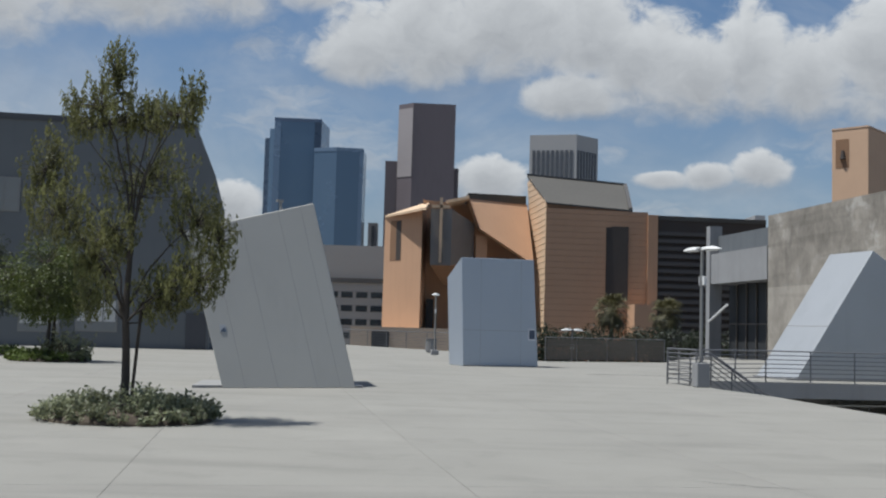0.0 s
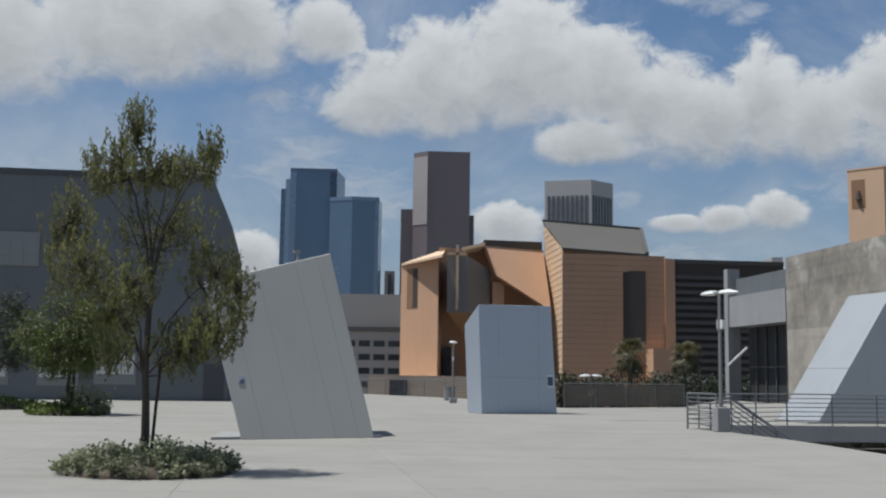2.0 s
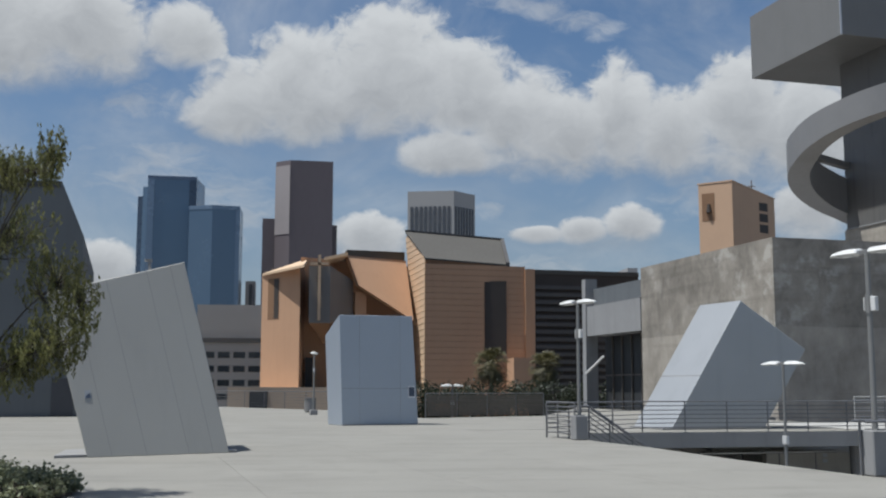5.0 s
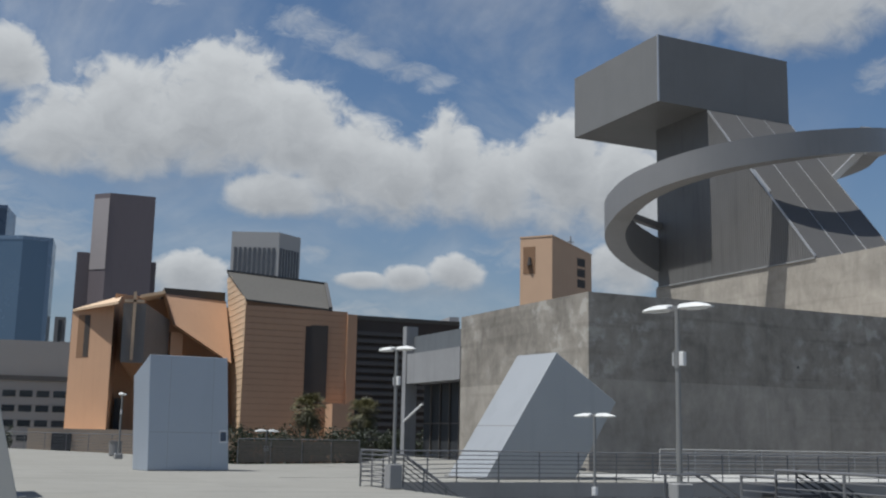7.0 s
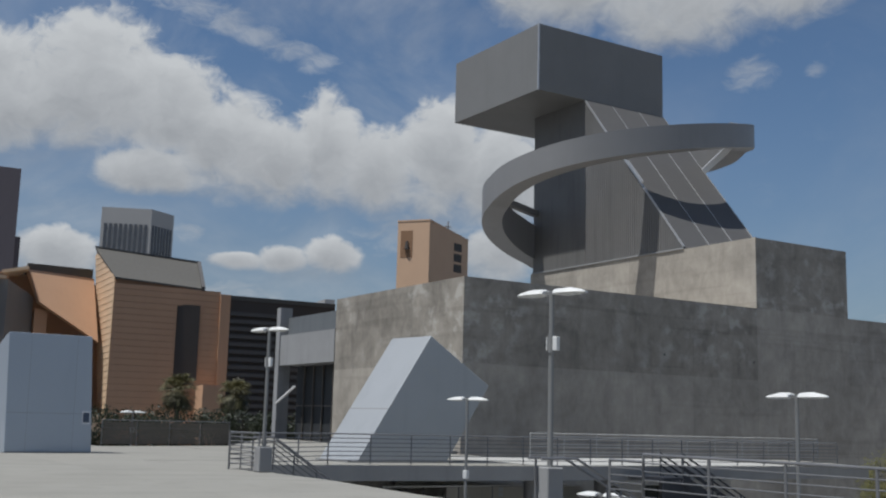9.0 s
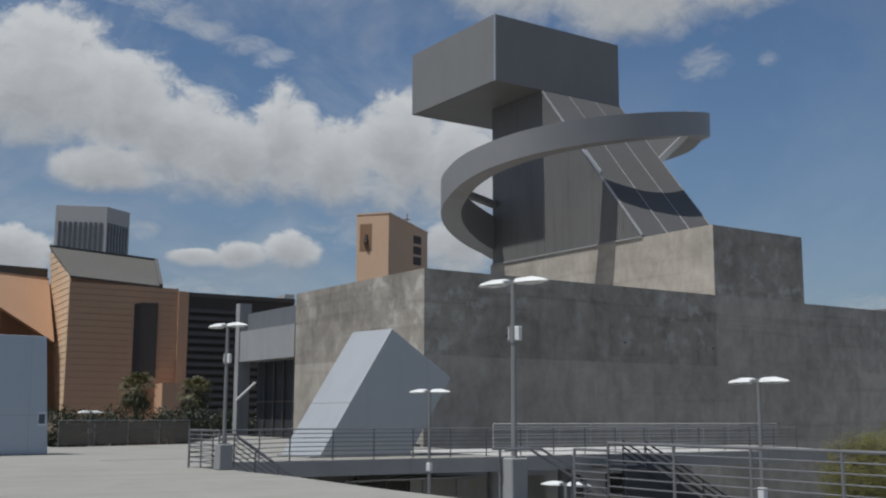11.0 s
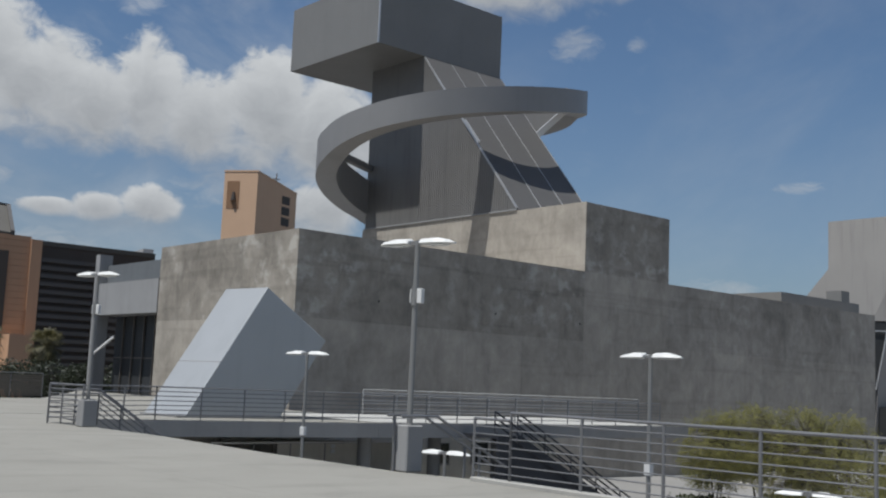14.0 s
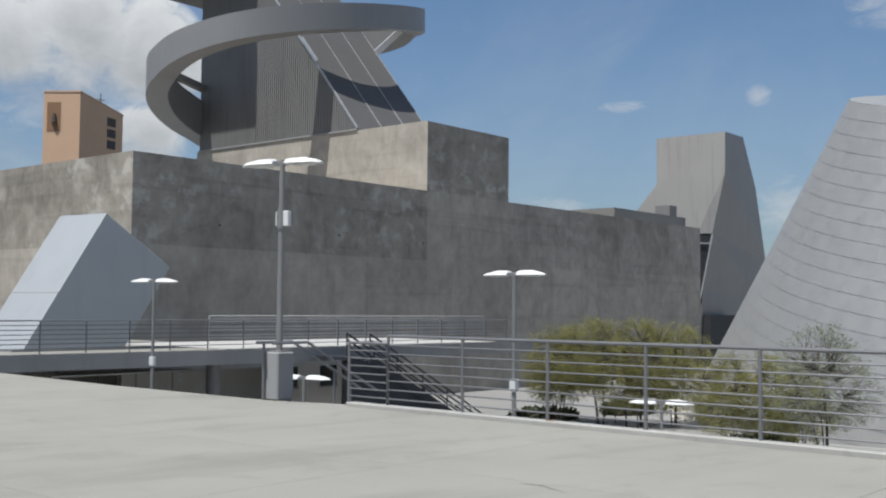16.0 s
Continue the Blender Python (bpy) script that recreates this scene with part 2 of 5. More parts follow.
def leafy(name, base, var=0.5, through_light=0.35):
    m = bpy.data.materials.new(name)
    m.use_nodes = True
    t = Nodes(m.node_tree)
    at = t.add("ShaderNodeNewGeometry")
    tone = t.math("ADD", 1.0 - var / 2, t.math("MULTIPLY", at.outputs["Random Per Island"], var))
    patch = t.ramp(t.noise(at.outputs["Position"], 1.3, 3.0), 0.35, 0.65, 0.75, 1.25)
    tone = t.math("MULTIPLY", tone, patch)
    col = t.mix(1.0, rgb(*base), t.add("ShaderNodeCombineColor", None, i0=tone, i1=tone, i2=tone).outputs[0], "MULTIPLY")
    d = t.add("ShaderNodeBsdfPrincipled", None, Base_Color=col, Roughness=0.55)
    s = t.add("ShaderNodeBsdfTranslucent", None, Color=col)
    t.add("ShaderNodeOutputMaterial", None, Surface=t.add("ShaderNodeMixShader", None, i0=through_light, i1=d.outputs[0], i2=s.outputs[0]).outputs[0])
    return m


M = {
    "plaza": surface("plaza_concrete", (0.229, 0.221, 0.197), 0.85, var=0.12, scale=0.45, fine=22, bump=0.12, stain=0.20, per=0.05, wash=0.55),
    "ground": surface("court_paving", (0.21, 0.205, 0.195), 0.9, var=0.15, scale=0.1, fine=3),
    "wall": cast_concrete("board_concrete", (0.36, 0.328, 0.282), 0.8, 0.22, 0.54),
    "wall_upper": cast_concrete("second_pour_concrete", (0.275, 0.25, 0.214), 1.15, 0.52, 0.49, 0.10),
    "wall_east": cast_concrete("weathered_concrete", (0.315, 0.288, 0.25), 1.0, 0.30, 0.52),
    "fascia": surface("fascia_concrete", (0.26, 0.26, 0.26), 0.85, var=0.15, scale=0.5, streak=0.2),
    "shaft_steel": surface("shaft_steel", (0.145, 0.142, 0.137), 0.6, 0.2, var=0.18, scale=0.3, fine=6, bump=0.05, streak=0.4),
    "slope_metal": surface("sloping_cladding", (0.105, 0.102, 0.099), 0.6, 0.2, var=0.12, scale=0.3, fine=8, bump=0.04),
    "steel": surface("tower_steel", (0.19, 0.188, 0.182), 0.6, 0.2, var=0.12, scale=0.25, fine=8, bump=0.05, streak=0.08),
    "corrugated": surface("corrugated_steel", (0.185, 0.18, 0.175), 0.55, 0.25, var=0.16, scale=0.3, fine=8, bump=0.05, streak=0.35),
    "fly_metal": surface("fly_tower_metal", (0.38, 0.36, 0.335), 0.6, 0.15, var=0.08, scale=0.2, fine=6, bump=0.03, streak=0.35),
    "ribbon": surface("ribbon_steel", (0.225, 0.222, 0.22), 0.5, 0.25, var=0.10, scale=0.25, fine=8, bump=0.03, streak=0.12),
    "pale_fascia": surface("deck_fascia", (0.30, 0.292, 0.278), 0.85, var=0.14, scale=0.6, fine=8, streak=0.25),
    "flank_metal": surface("shaded_flank_cladding", (0.262, 0.25, 0.24), 0.6, 0.2, var=0.1, scale=0.2, fine=6, bump=0.02, streak=0.2),
    "deck_paving": surface("deck_concrete", (0.36, 0.355, 0.335), 0.85, var=0.08, scale=0.4, fine=15, stain=0.12),
    "trimsteel": surface("bright_trim", (0.5, 0.5, 0.5), 0.4, 0.6, var=0.1),
    "panel": surface("light_metal_panel", (0.40, 0.412, 0.418), 0.45, 0.45, var=0.06, scale=0.5, fine=30, bump=0.03, streak=0.12, spec=0.5),
    "panel_blue": surface("blue_grey_metal_panel", (0.37, 0.415, 0.475), 0.42, 0.25, var=0.05, scale=0.5, fine=30, bump=0.03, streak=0.10),
    "seam": surface("panel_seam", (0.24, 0.24, 0.24), 0.7, var=0.1),
    "rail": surface("galvanised_rail", (0.185, 0.185, 0.19), 0.45, 0.4, var=0.15, scale=2, fine=40),
    "lamp_pole": surface("painted_pole", (0.22, 0.22, 0.215), 0.5, 0.3, var=0.1, scale=2),
    "lamp_head": surface("white_lamp_shell", (0.62, 0.62, 0.605), 0.5, var=0.06, scale=3),
    "lens": surface("lamp_lens", (0.7, 0.7, 0.68), 0.25, var=0.05),
    "school_left": surface("grey_cement_panel", (0.122, 0.132, 0.140), 0.75, var=0.12, scale=0.3, fine=6, streak=0.2),
    "school_dark": surface("dark_cement_band", (0.07, 0.072, 0.08), 0.75, var=0.12, scale=0.3, fine=6),
    "blind": surface("pale_blind", (0.5, 0.5, 0.48), 0.7, var=0.06),
    "blind_dim": surface("drawn_blind", (0.2, 0.21, 0.21), 0.7, var=0.06),
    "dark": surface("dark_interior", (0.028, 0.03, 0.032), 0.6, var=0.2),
    "glass": glassy("dark_glazing", (0.03, 0.035, 0.04)),
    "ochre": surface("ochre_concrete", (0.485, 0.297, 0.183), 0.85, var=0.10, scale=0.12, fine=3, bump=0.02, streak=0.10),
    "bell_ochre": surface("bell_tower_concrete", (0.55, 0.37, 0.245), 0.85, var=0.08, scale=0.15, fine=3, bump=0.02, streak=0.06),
    "ochre_dark": surface("ochre_joint_and_shade", (0.24, 0.14, 0.08), 0.9, var=0.15, scale=0.2),
    "ochre_light": surface("pale_and_lit_ochre", (0.585, 0.425, 0.28), 0.85, var=0.08, scale=0.2),
    "zinc": surface("zinc_roof", (0.085, 0.08, 0.07), 0.75, 0.0, var=0.1, scale=0.1, fine=2),
    "brown_dark": surface("brown_shaded_glazing", (0.055, 0.045, 0.038), 0.6, var=0.2, scale=0.2),
    "louvre": surface("dark_louvre", (0.095, 0.09, 0.085), 0.6, 0.2, var=0.15, scale=0.2),
    "alabaster": surface("grey_lantern_panel", (0.19, 0.172, 0.155), 0.6, var=0.15, scale=0.15, streak=0.2),
    # downtown tower colours from here are lifted to stand in for distance haze
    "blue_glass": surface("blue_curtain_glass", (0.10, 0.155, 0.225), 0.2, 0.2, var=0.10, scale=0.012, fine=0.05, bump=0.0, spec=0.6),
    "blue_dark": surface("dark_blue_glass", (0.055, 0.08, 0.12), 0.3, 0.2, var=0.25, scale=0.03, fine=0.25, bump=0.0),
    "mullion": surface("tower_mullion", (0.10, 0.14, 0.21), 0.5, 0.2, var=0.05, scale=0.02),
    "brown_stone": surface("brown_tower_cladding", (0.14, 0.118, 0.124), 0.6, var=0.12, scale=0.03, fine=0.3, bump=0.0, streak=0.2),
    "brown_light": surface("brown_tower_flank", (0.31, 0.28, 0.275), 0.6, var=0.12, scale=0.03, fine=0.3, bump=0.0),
    "grey_stone": surface("grey_tower_cladding", (0.32, 0.315, 0.31), 0.7, var=0.08, scale=0.03, fine=0.3, bump=0.0),
    "grey_glass": surface("grey_tower_glass", (0.075, 0.08, 0.09), 0.3, var=0.15, scale=0.05, fine=0.4, bump=0.0),
    "office": surface("pale_office_wall", (0.31, 0.295, 0.275), 0.8, var=0.1, scale=0.05, fine=0.5),
    "cone": surface("stainless_shingle", (0.31, 0.308, 0.302), 0.5, 0.4, var=0.03, scale=0.1, fine=1.5, bump=0.0, per=0.025),
    "bark": surface("grey_bark", (0.062, 0.053, 0.045), 0.9, var=0.25, scale=4, fine=30, bump=0.4),
    "stake": surface("tree_stake", (0.035, 0.028, 0.022), 0.85, var=0.2, scale=4),
    "leaf": leafy("willow_leaf", (0.165, 0.168, 0.066), 0.4, 0.55),
    "leaf_yellow": leafy("young_leaf", (0.088, 0.11, 0.026), 0.3),
    "leaf_dark": leafy("shade_leaf", (0.034, 0.042, 0.022), 0.3),
    "leaf_pale": leafy("pale_leaf", (0.26, 0.272, 0.20), 0.3, 0.5),
    "leaf_court": leafy("olive_yellow_leaf", (0.30, 0.29, 0.11), 0.25, 0.68),
    "cover": leafy("ground_cover", (0.20, 0.215, 0.125), 0.6),
    "cover_light": leafy("lime_ground_cover", (0.12, 0.16, 0.04)),
    "palm": leafy("palm_frond", (0.115, 0.105, 0.045), 0.9, 0.25),
    "kerb": surface("pale_kerb_concrete", (0.33, 0.322, 0.30), 0.85, var=0.16, scale=1.2, fine=20, stain=0.25),
    "dark_metal": surface("dark_stair_metal", (0.035, 0.038, 0.046), 0.55, 0.3, var=0.2),
    "asphalt": surface("street_asphalt", (0.05, 0.05, 0.052), 0.9, var=0.2, scale=0.2, fine=5),
    "panel_pale": surface("pale_metal_panel", (0.40, 0.388, 0.352), 0.5, 0.25, var=0.06, scale=0.5, fine=30, bump=0.03, streak=0.10, spec=0.5),
    # lighter copy of the tower glass, light on its facets put into colour
    "blue_light": surface("lit_blue_glass", (0.15, 0.21, 0.29), 0.25, 0.2, var=0.10, scale=0.012, fine=0.05, bump=0.0, spec=0.6),
    "crack": surface("open_crack", (0.06, 0.058, 0.055), 0.95, var=0.3),
    "soil": surface("planter_soil", (0.07, 0.055, 0.04), 0.95, var=0.3, scale=3),
    "sign_white": surface("sign_board", (0.62, 0.64, 0.66), 0.5, var=0.05),
    "sign_dark": surface("sign_print", (0.06, 0.08, 0.12), 0.6, var=0.1),
    "bin": surface("bin_metal", (0.22, 0.22, 0.225), 0.5, 0.3, var=0.1),
    "white_metal": surface("white_painted_metal", (0.6, 0.6, 0.59), 0.5, var=0.05),
    "tan_wall": surface("tan_terrace_wall", (0.52, 0.40, 0.29), 0.85, var=0.12, scale=0.1, fine=2),
    "mesh": surface("fence_mesh", (0.14, 0.125, 0.108), 0.6, 0.3, var=0.15, scale=0.5),
    # colour lifted to make up for light missing under the deck
    "render_wall": surface("brightened_wall_render", (0.58, 0.555, 0.50), 0.85, var=0.12, scale=0.5, fine=8, stain=0.2, streak=0.2),
    "rail_pale": surface("sunlit_galvanised_rail", (0.42, 0.415, 0.40), 0.5, 0.2, var=0.12, scale=2, fine=40),
    "shrub": leafy("court_shrub", (0.085, 0.098, 0.055), 0.5),
    "rock": surface("pale_rock", (0.46, 0.44, 0.40), 0.9, var=0.25, scale=1.5, fine=9, bump=0.5, stain=0.3),
    "stair": surface("stair_concrete", (0.30, 0.30, 0.29), 0.85, var=0.12),
    "rust": surface("rust_stain", (0.24, 0.15, 0.09), 0.9, var=0.2),
}

# ---- building tools ----


def box(bm, x0, x1, y0, y1, z0, z1):
    v = [bm.verts.new((x, y, z)) for z in (z0, z1) for x, y in ((x0, y0), (x1, y0), (x1, y1), (x0, y1))]
    for f in ((3, 2, 1, 0), (4, 5, 6, 7), (0, 1, 5, 4), (1, 2, 6, 5), (2, 3, 7, 6), (3, 0, 4, 7)):
        bm.faces.new([v[i] for i in f])


def prism(bm, base, top):
    """A closed solid between two rings of as many points."""
    a, b = [bm.verts.new(p) for p in base], [bm.verts.new(p) for p in top]
    n = len(a)
    bm.faces.new(a[::-1]), bm.faces.new(b)
    for i in range(n):
        bm.faces.new((a[i], a[(i + 1) % n], b[(i + 1) % n], b[i]))


def upright(bm, plan, z0, z1):
    """A vertical solid over a plan; z1 is one height or one for each corner."""
    tops = z1 if isinstance(z1, (list, tuple)) else [z1] * len(plan)
    prism(bm, [(x, y, z0) for x, y in plan], [(x, y, z) for (x, y), z in zip(plan, tops)])


def bar(bm, a, b, r0, r1=None, n=6):
    a, b = Vector(a), Vector(b)
    q = (b - a).to_track_quat("Z", "Y")
    ring = lambda c, r: [c + q @ Vector((r * math.cos(k * math.tau / n), r * math.sin(k * math.tau / n), 0)) for k in range(n)]
    prism(bm, ring(a, r0), ring(b, r0 if r1 is None else r1))


def beam(bm, a, b, w, h):
    """A flat bar from a to b, w wide across and h high."""
    a, b = Vector(a), Vector(b)
    d = (b - a).normalized()
    s = d.cross(Vector((0, 0, 1)))
    s = Vector((1, 0, 0)) if s.length < 1e-4 else s.normalized()
    up = s.cross(d)
    ring = [s * i * w / 2 + up * j * h / 2 for i, j in ((-1, -1), (1, -1), (1, 1), (-1, 1))]
    prism(bm, [a + o for o in ring], [b + o for o in ring])


def thing(name, loc=(0, 0, 0), label="", category="", group="", kind=""):
    ob = new(name)
    ob.location = loc
    ob.empty_display_size = 0.3
    return tagged(ob, label, category, group, kind)


def finish(bm, m=None, bevel=0.0):
    if m is not None:
        bm.transform(m)
    bmesh.ops.recalc_face_normals(bm, faces=bm.faces)
    if bevel:
        bmesh.ops.bevel(bm, geom=[e for e in bm.edges if e.calc_face_angle(0) > 0.5], offset=bevel, segments=1, affect="EDGES")


def part(name, bm, material, parent=None, label="", m=None, bevel=0.0, smooth=False):
    """One mesh object from a bmesh, in world metres (or by m), under its thing or part."""
    finish(bm, m, bevel)
    me = bpy.data.meshes.new(name)
    bm.to_mesh(me)
    bm.free()
    me.materials.append(M[material])
    if smooth:
        me.polygons.foreach_set("use_smooth", [True] * len(me.polygons))
    ob = new(name, me)
    if parent is not None:
        ob.parent = parent
        ob.matrix_parent_inverse = place_of(parent).inverted()
    return tagged(ob, label)


def place_of(ob):
    here = ob.matrix_basis.copy()
    if ob.parent is not None:
        here = place_of(ob.parent) @ ob.matrix_parent_inverse @ here
    return here


def one(fn, *args, **kw):
    bm = bmesh.new()
    fn(bm, *args, **kw)
    return bm


def piece(name, me, parent, m):
    """A piece that shares its mesh with others like it."""
    ob = new(name, me)
    ob.parent = parent
    ob.matrix_parent_inverse = place_of(parent).inverted()
    ob.matrix_basis = m
    return ob


def shared(name, bm, material, bevel=0.0):
    finish(bm, None, bevel)
    me = bpy.data.meshes.new(name)
    bm.to_mesh(me)
    bm.free()
    me.materials.append(M[material])
    return me

# ---- ground and plaza ----
LOW = -4.5                       # the lower court and the city round about
SCHOOL = pose(25.17, 58.51, 0, 0, 0, 9.41)   # u along the long wall, v away behind it


def su(u, v, z=0.0):
    return SCHOOL @ Vector((u, v, z))


bm = bmesh.new()
vs = [bm.verts.new(p) for p in ((-3000, -3000, LOW), (3000, -3000, LOW), (3000, 3000, LOW), (-3000, 3000, LOW))]
bm.faces.new(vs)
tagged(part("ground", bm, "ground"), "pale paved lower court and city ground", "ground", kind="structure")

edge = [(12.55, -2.0), (11.80, 5.0), (11.34, 8.85), (10.81, 13.5), (10.38, 17.6), (9.74, 19.05), (9.10, 23.6), (8.66, 28.9), (8.05, 32.0), (8.3, 37.75)]
deck = [su(-8.0, -18.3), su(11.5, -18.3), su(14.5, -12.8), su(14.5, -10.2), su(-4, -10.2), su(-4, -0.3), su(-0.4, -0.3), su(-0.4, 27.5)]
plaza_plan = [(-60, -30), (12.6, -30)] + edge + [(p.x, p.y) for p in deck] + [(12.6, 61.3), (5.3, 56.6), (0.8, 76), (-9.3, 93), (-60, 93)]
plaza = tagged(part("plaza", one(upright, plaza_plan, -0.55, -0.008), "plaza"), "sunlit pale concrete school plaza with saw-cut joints", "plaza", kind="structure")

# saw-cut slabs, 3.3 by 4.07 m, squared to the hall
SLAB = shared("paving_slab", one(box, 0.0025, 3.2975, 0.0025, 4.0675, -0.05, 0.0), "plaza")


def inside(x, y, plan):
    hit = False
    for (x0, y0), (x1, y1) in zip(plan, plan[1:] + plan[:1]):
        if (y0 > y) != (y1 > y) and x < (x1 - x0) * (y - y0) / (y1 - y0) + x0:
            hit = not hit
    return hit


for i in range(-6, 10):
    for j in range(-8, 11):
        u0, v0 = -32.4 + 3.3 * i, -39.05 + 4.07 * j
        corners = [su(u0 + a, v0 + b) for a in (-0.2, 3.5) for b in (-0.2, 4.3)]
        if all(inside(p.x, p.y, plaza_plan) for p in corners):
            piece("paving_slab", SLAB, plaza, SCHOOL @ pose(u0, v0, 0))

# sides below the plaza and the deck
tagged(part("retaining_wall", one(upright, [(-55, -28), (11.2, -28), (11.3, 0), (10.3, 16.5), (9.2, 19), (8.2, 30), (7.6, 37), (5, 55), (-12, 90), (-55, 90)], LOW, -0.55), "fascia"), "grey concrete retaining wall below the plaza", "wall", kind="structure")
back = [su(-9, -8.5), su(12.6, -8.5), su(12.6, -7.9), su(-9, -7.9)]
tagged(part("under_deck_wall", one(upright, [(p.x, p.y) for p in back], LOW, -0.55), "render_wall"), "shaded pale rendered wall under the deck", "wall", kind="structure")
for k in range(3):
    c = su(-7 + 3.7 * k, -16.2)
    tagged(part("deck_column", one(bar, (c.x, c.y, LOW), (c.x, c.y, -0.55), 0.28, n=16), "fascia"), "round grey concrete column under the deck", "column", "columns under the deck", "structure")
tagged(part("deck_fascia", one(box, -8.0, 11.5, -18.36, -18.302, -0.56, -0.02), "pale_fascia", m=SCHOOL), "pale concrete fascia along the deck", "fascia", kind="structure")
tagged(part("deck_fascia", one(upright, [(8.36, 37.69), (20.27, 39.085), (20.27, 39.143), (8.36, 37.748)], -0.56, -0.02), "pale_fascia"), "concrete fascia between the stair and the deck", "fascia", kind="structure")
tagged(part("landing_wall", one(box, -9.2, -2.0, -13.3, -13.0, LOW, -1.12), "render_wall", m=SCHOOL), "pale rendered landing wall under the deck", "wall", kind="structure")
tagged(part("landing_cap", one(box, -9.3, -5.9, -13.4, -12.9, -1.12, -1.02), "pale_fascia", m=SCHOOL), "pale concrete cap on the landing wall", "coping", kind="structure")
# lighter overlay; the floor's sunlit brightness is in its colour
tagged(part("deck_paving", one(box, -8.0, 11.4, -18.25, -10.3, 0.004, 0.014), "deck_paving", m=SCHOOL), "pale concrete paving laid over the deck, coloured as if sunlit", "paving", kind="structure")
court_door = thing("court_door", su(-0.9, -8.56, LOW), "dark glazed double door in the wall under the deck", "door")
for u0 in (-1.25, -0.32):
    leaf_part = part("door_leaf", one(box, u0, u0 + 0.86, -8.56, -8.5, LOW, -1.55), "glass", court_door, m=SCHOOL)
    part("door_frame", one(box, u0, u0 + 0.86, -8.6, -8.565, -1.6, -1.5), "rail", leaf_part, m=SCHOOL)
for u0, w0 in ((-5.6, 1.1), (0.83, 0.9), (3.2, 1.2), (6.0, 1.2)):
    win = thing("court_window", su(u0, -8.55, -2.4), "dark window in the wall under the deck", "window", "windows under the deck")
    part("pane", one(box, u0, u0 + w0, -8.55, -8.5, -2.5, -1.45), "glass", win, m=SCHOOL)
    part("window_frame", one(box, u0 - 0.05, u0 + w0 + 0.05, -8.57, -8.52, -2.58, -2.5), "rail", win, m=SCHOOL)
notice = thing("wall_notice", su(-6.45, -13.36, -1.4), "two small white notices on the landing wall", "sign")
for z0 in (-1.30, -1.52):
    part("plate", one(box, -6.56, -6.34, -13.33, -13.305, z0, z0 + 0.15), "sign_white", notice, m=SCHOOL)
landing_rail = thing("landing_handrail", su(-13, -15, -2), "pale level handrail below the deck", "handrail", "stair handrails")
part("level_rail", one(bar, (-13.2, -15, -0.97), (-6.2, -15, -0.95), 0.035, n=8), "white_metal", landing_rail, m=SCHOOL)
for k in range(5):
    part("post", one(bar, (-13.0 + 1.65 * k, -15, LOW), (-13.0 + 1.65 * k, -15, -0.97), 0.025, n=8), "rail", landing_rail, m=SCHOOL)
# raised kerb under the near railing
kerb = [(10.11, 17.38), (10.20, 16.53), (12.28, -1.3), (12.50, -1.3), (10.42, 16.57), (10.33, 17.46)]
tagged(part("kerb", one(upright, kerb, -0.05, 0.062), "kerb", bevel=0.012), "low pale concrete kerb under the railing", "kerb", kind="structure")

def crack(points, wide, label):
    """A jagged open crack in the paving."""
    rng = random.Random(len(points) * 31)
    line = []
    for (x0, y0), (x1, y1) in zip(points, points[1:]):
        n = max(2, int(math.hypot(x1 - x0, y1 - y0) / 0.07))
        line += [(x0 + (x1 - x0) * k / n + rng.uniform(-0.02, 0.02), y0 + (y1 - y0) * k / n + rng.uniform(-0.03, 0.03)) for k in range(n)]
    bm = bmesh.new()
    rows = []
    for k, (x, y) in enumerate(line):
        h = wide * rng.uniform(0.25, 1.0) * math.sin(math.pi * (k + 0.6) / (len(line) + 0.2))
        rows.append((bm.verts.new((x - h * 0.5, y - h, 0.003)), bm.verts.new((x + h * 0.5, y + h, 0.003))))
    for p, q in zip(rows, rows[1:]):
        bm.faces.new((p[0], q[0], q[1], p[1]))
    part("crack", bm, "crack", plaza, label)


crack([(6.86, 10.18), (6.97, 10.0), (6.89, 9.78), (6.86, 9.55)], 0.022, "dark open crack")
crack([(2.6, 11.6), (3.2, 11.2), (3.9, 11.1)], 0.010, "fine crack")
crack([(1.3, 9.2), (1.7, 8.6), (1.8, 8.2)], 0.009, "fine crack")

# street and raised court, added to steer the light bounced onto the cathedral
tagged(part("road", one(upright, [(-120, 100), (120, 100), (120, 160), (-120, 160)], LOW - 0.2, LOW + 0.01), "asphalt"), "dark asphalt sheet added below the cathedral to cut bounced light", "road", kind="structure")
tagged(part("cathedral_court", one(upright, [(-14, 174.6), (16, 174.6), (13.0, 186.6), (13.0, 200), (-14, 200)], LOW, 1.55), "tan_wall"), "tan court added below the cathedral to bounce light up", "pavement", kind="structure")

# ---- school on the far side of the court ----
wall = thing("wall_concrete_hall", su(0, 0), "long board-marked grey concrete hall wall with stains", "wall", kind="structure")
part("wall_core", one(box, 0.02, 66.4, 0.03, 16.6, LOW, 9.96), "wall", wall, m=SCHOOL)
block = thing("concrete_block", su(24.3, 0), "tall grey concrete stair block rising above the long wall", "building", kind="structure")
part("block_core", one(box, 24.32, 33.9, 0.02, 26.6, 9.9, 15.02), "wall", block, m=SCHOOL)
part("hall_roof", one(box, 10, 66, 16.6, 40, LOW, 9.0), "fascia", wall, m=SCHOOL)
part("upper_parapet", one(box, 53.5, 67.5, 2.2, 8, 9.0, 11.2), "steel", wall, m=SCHOOL)

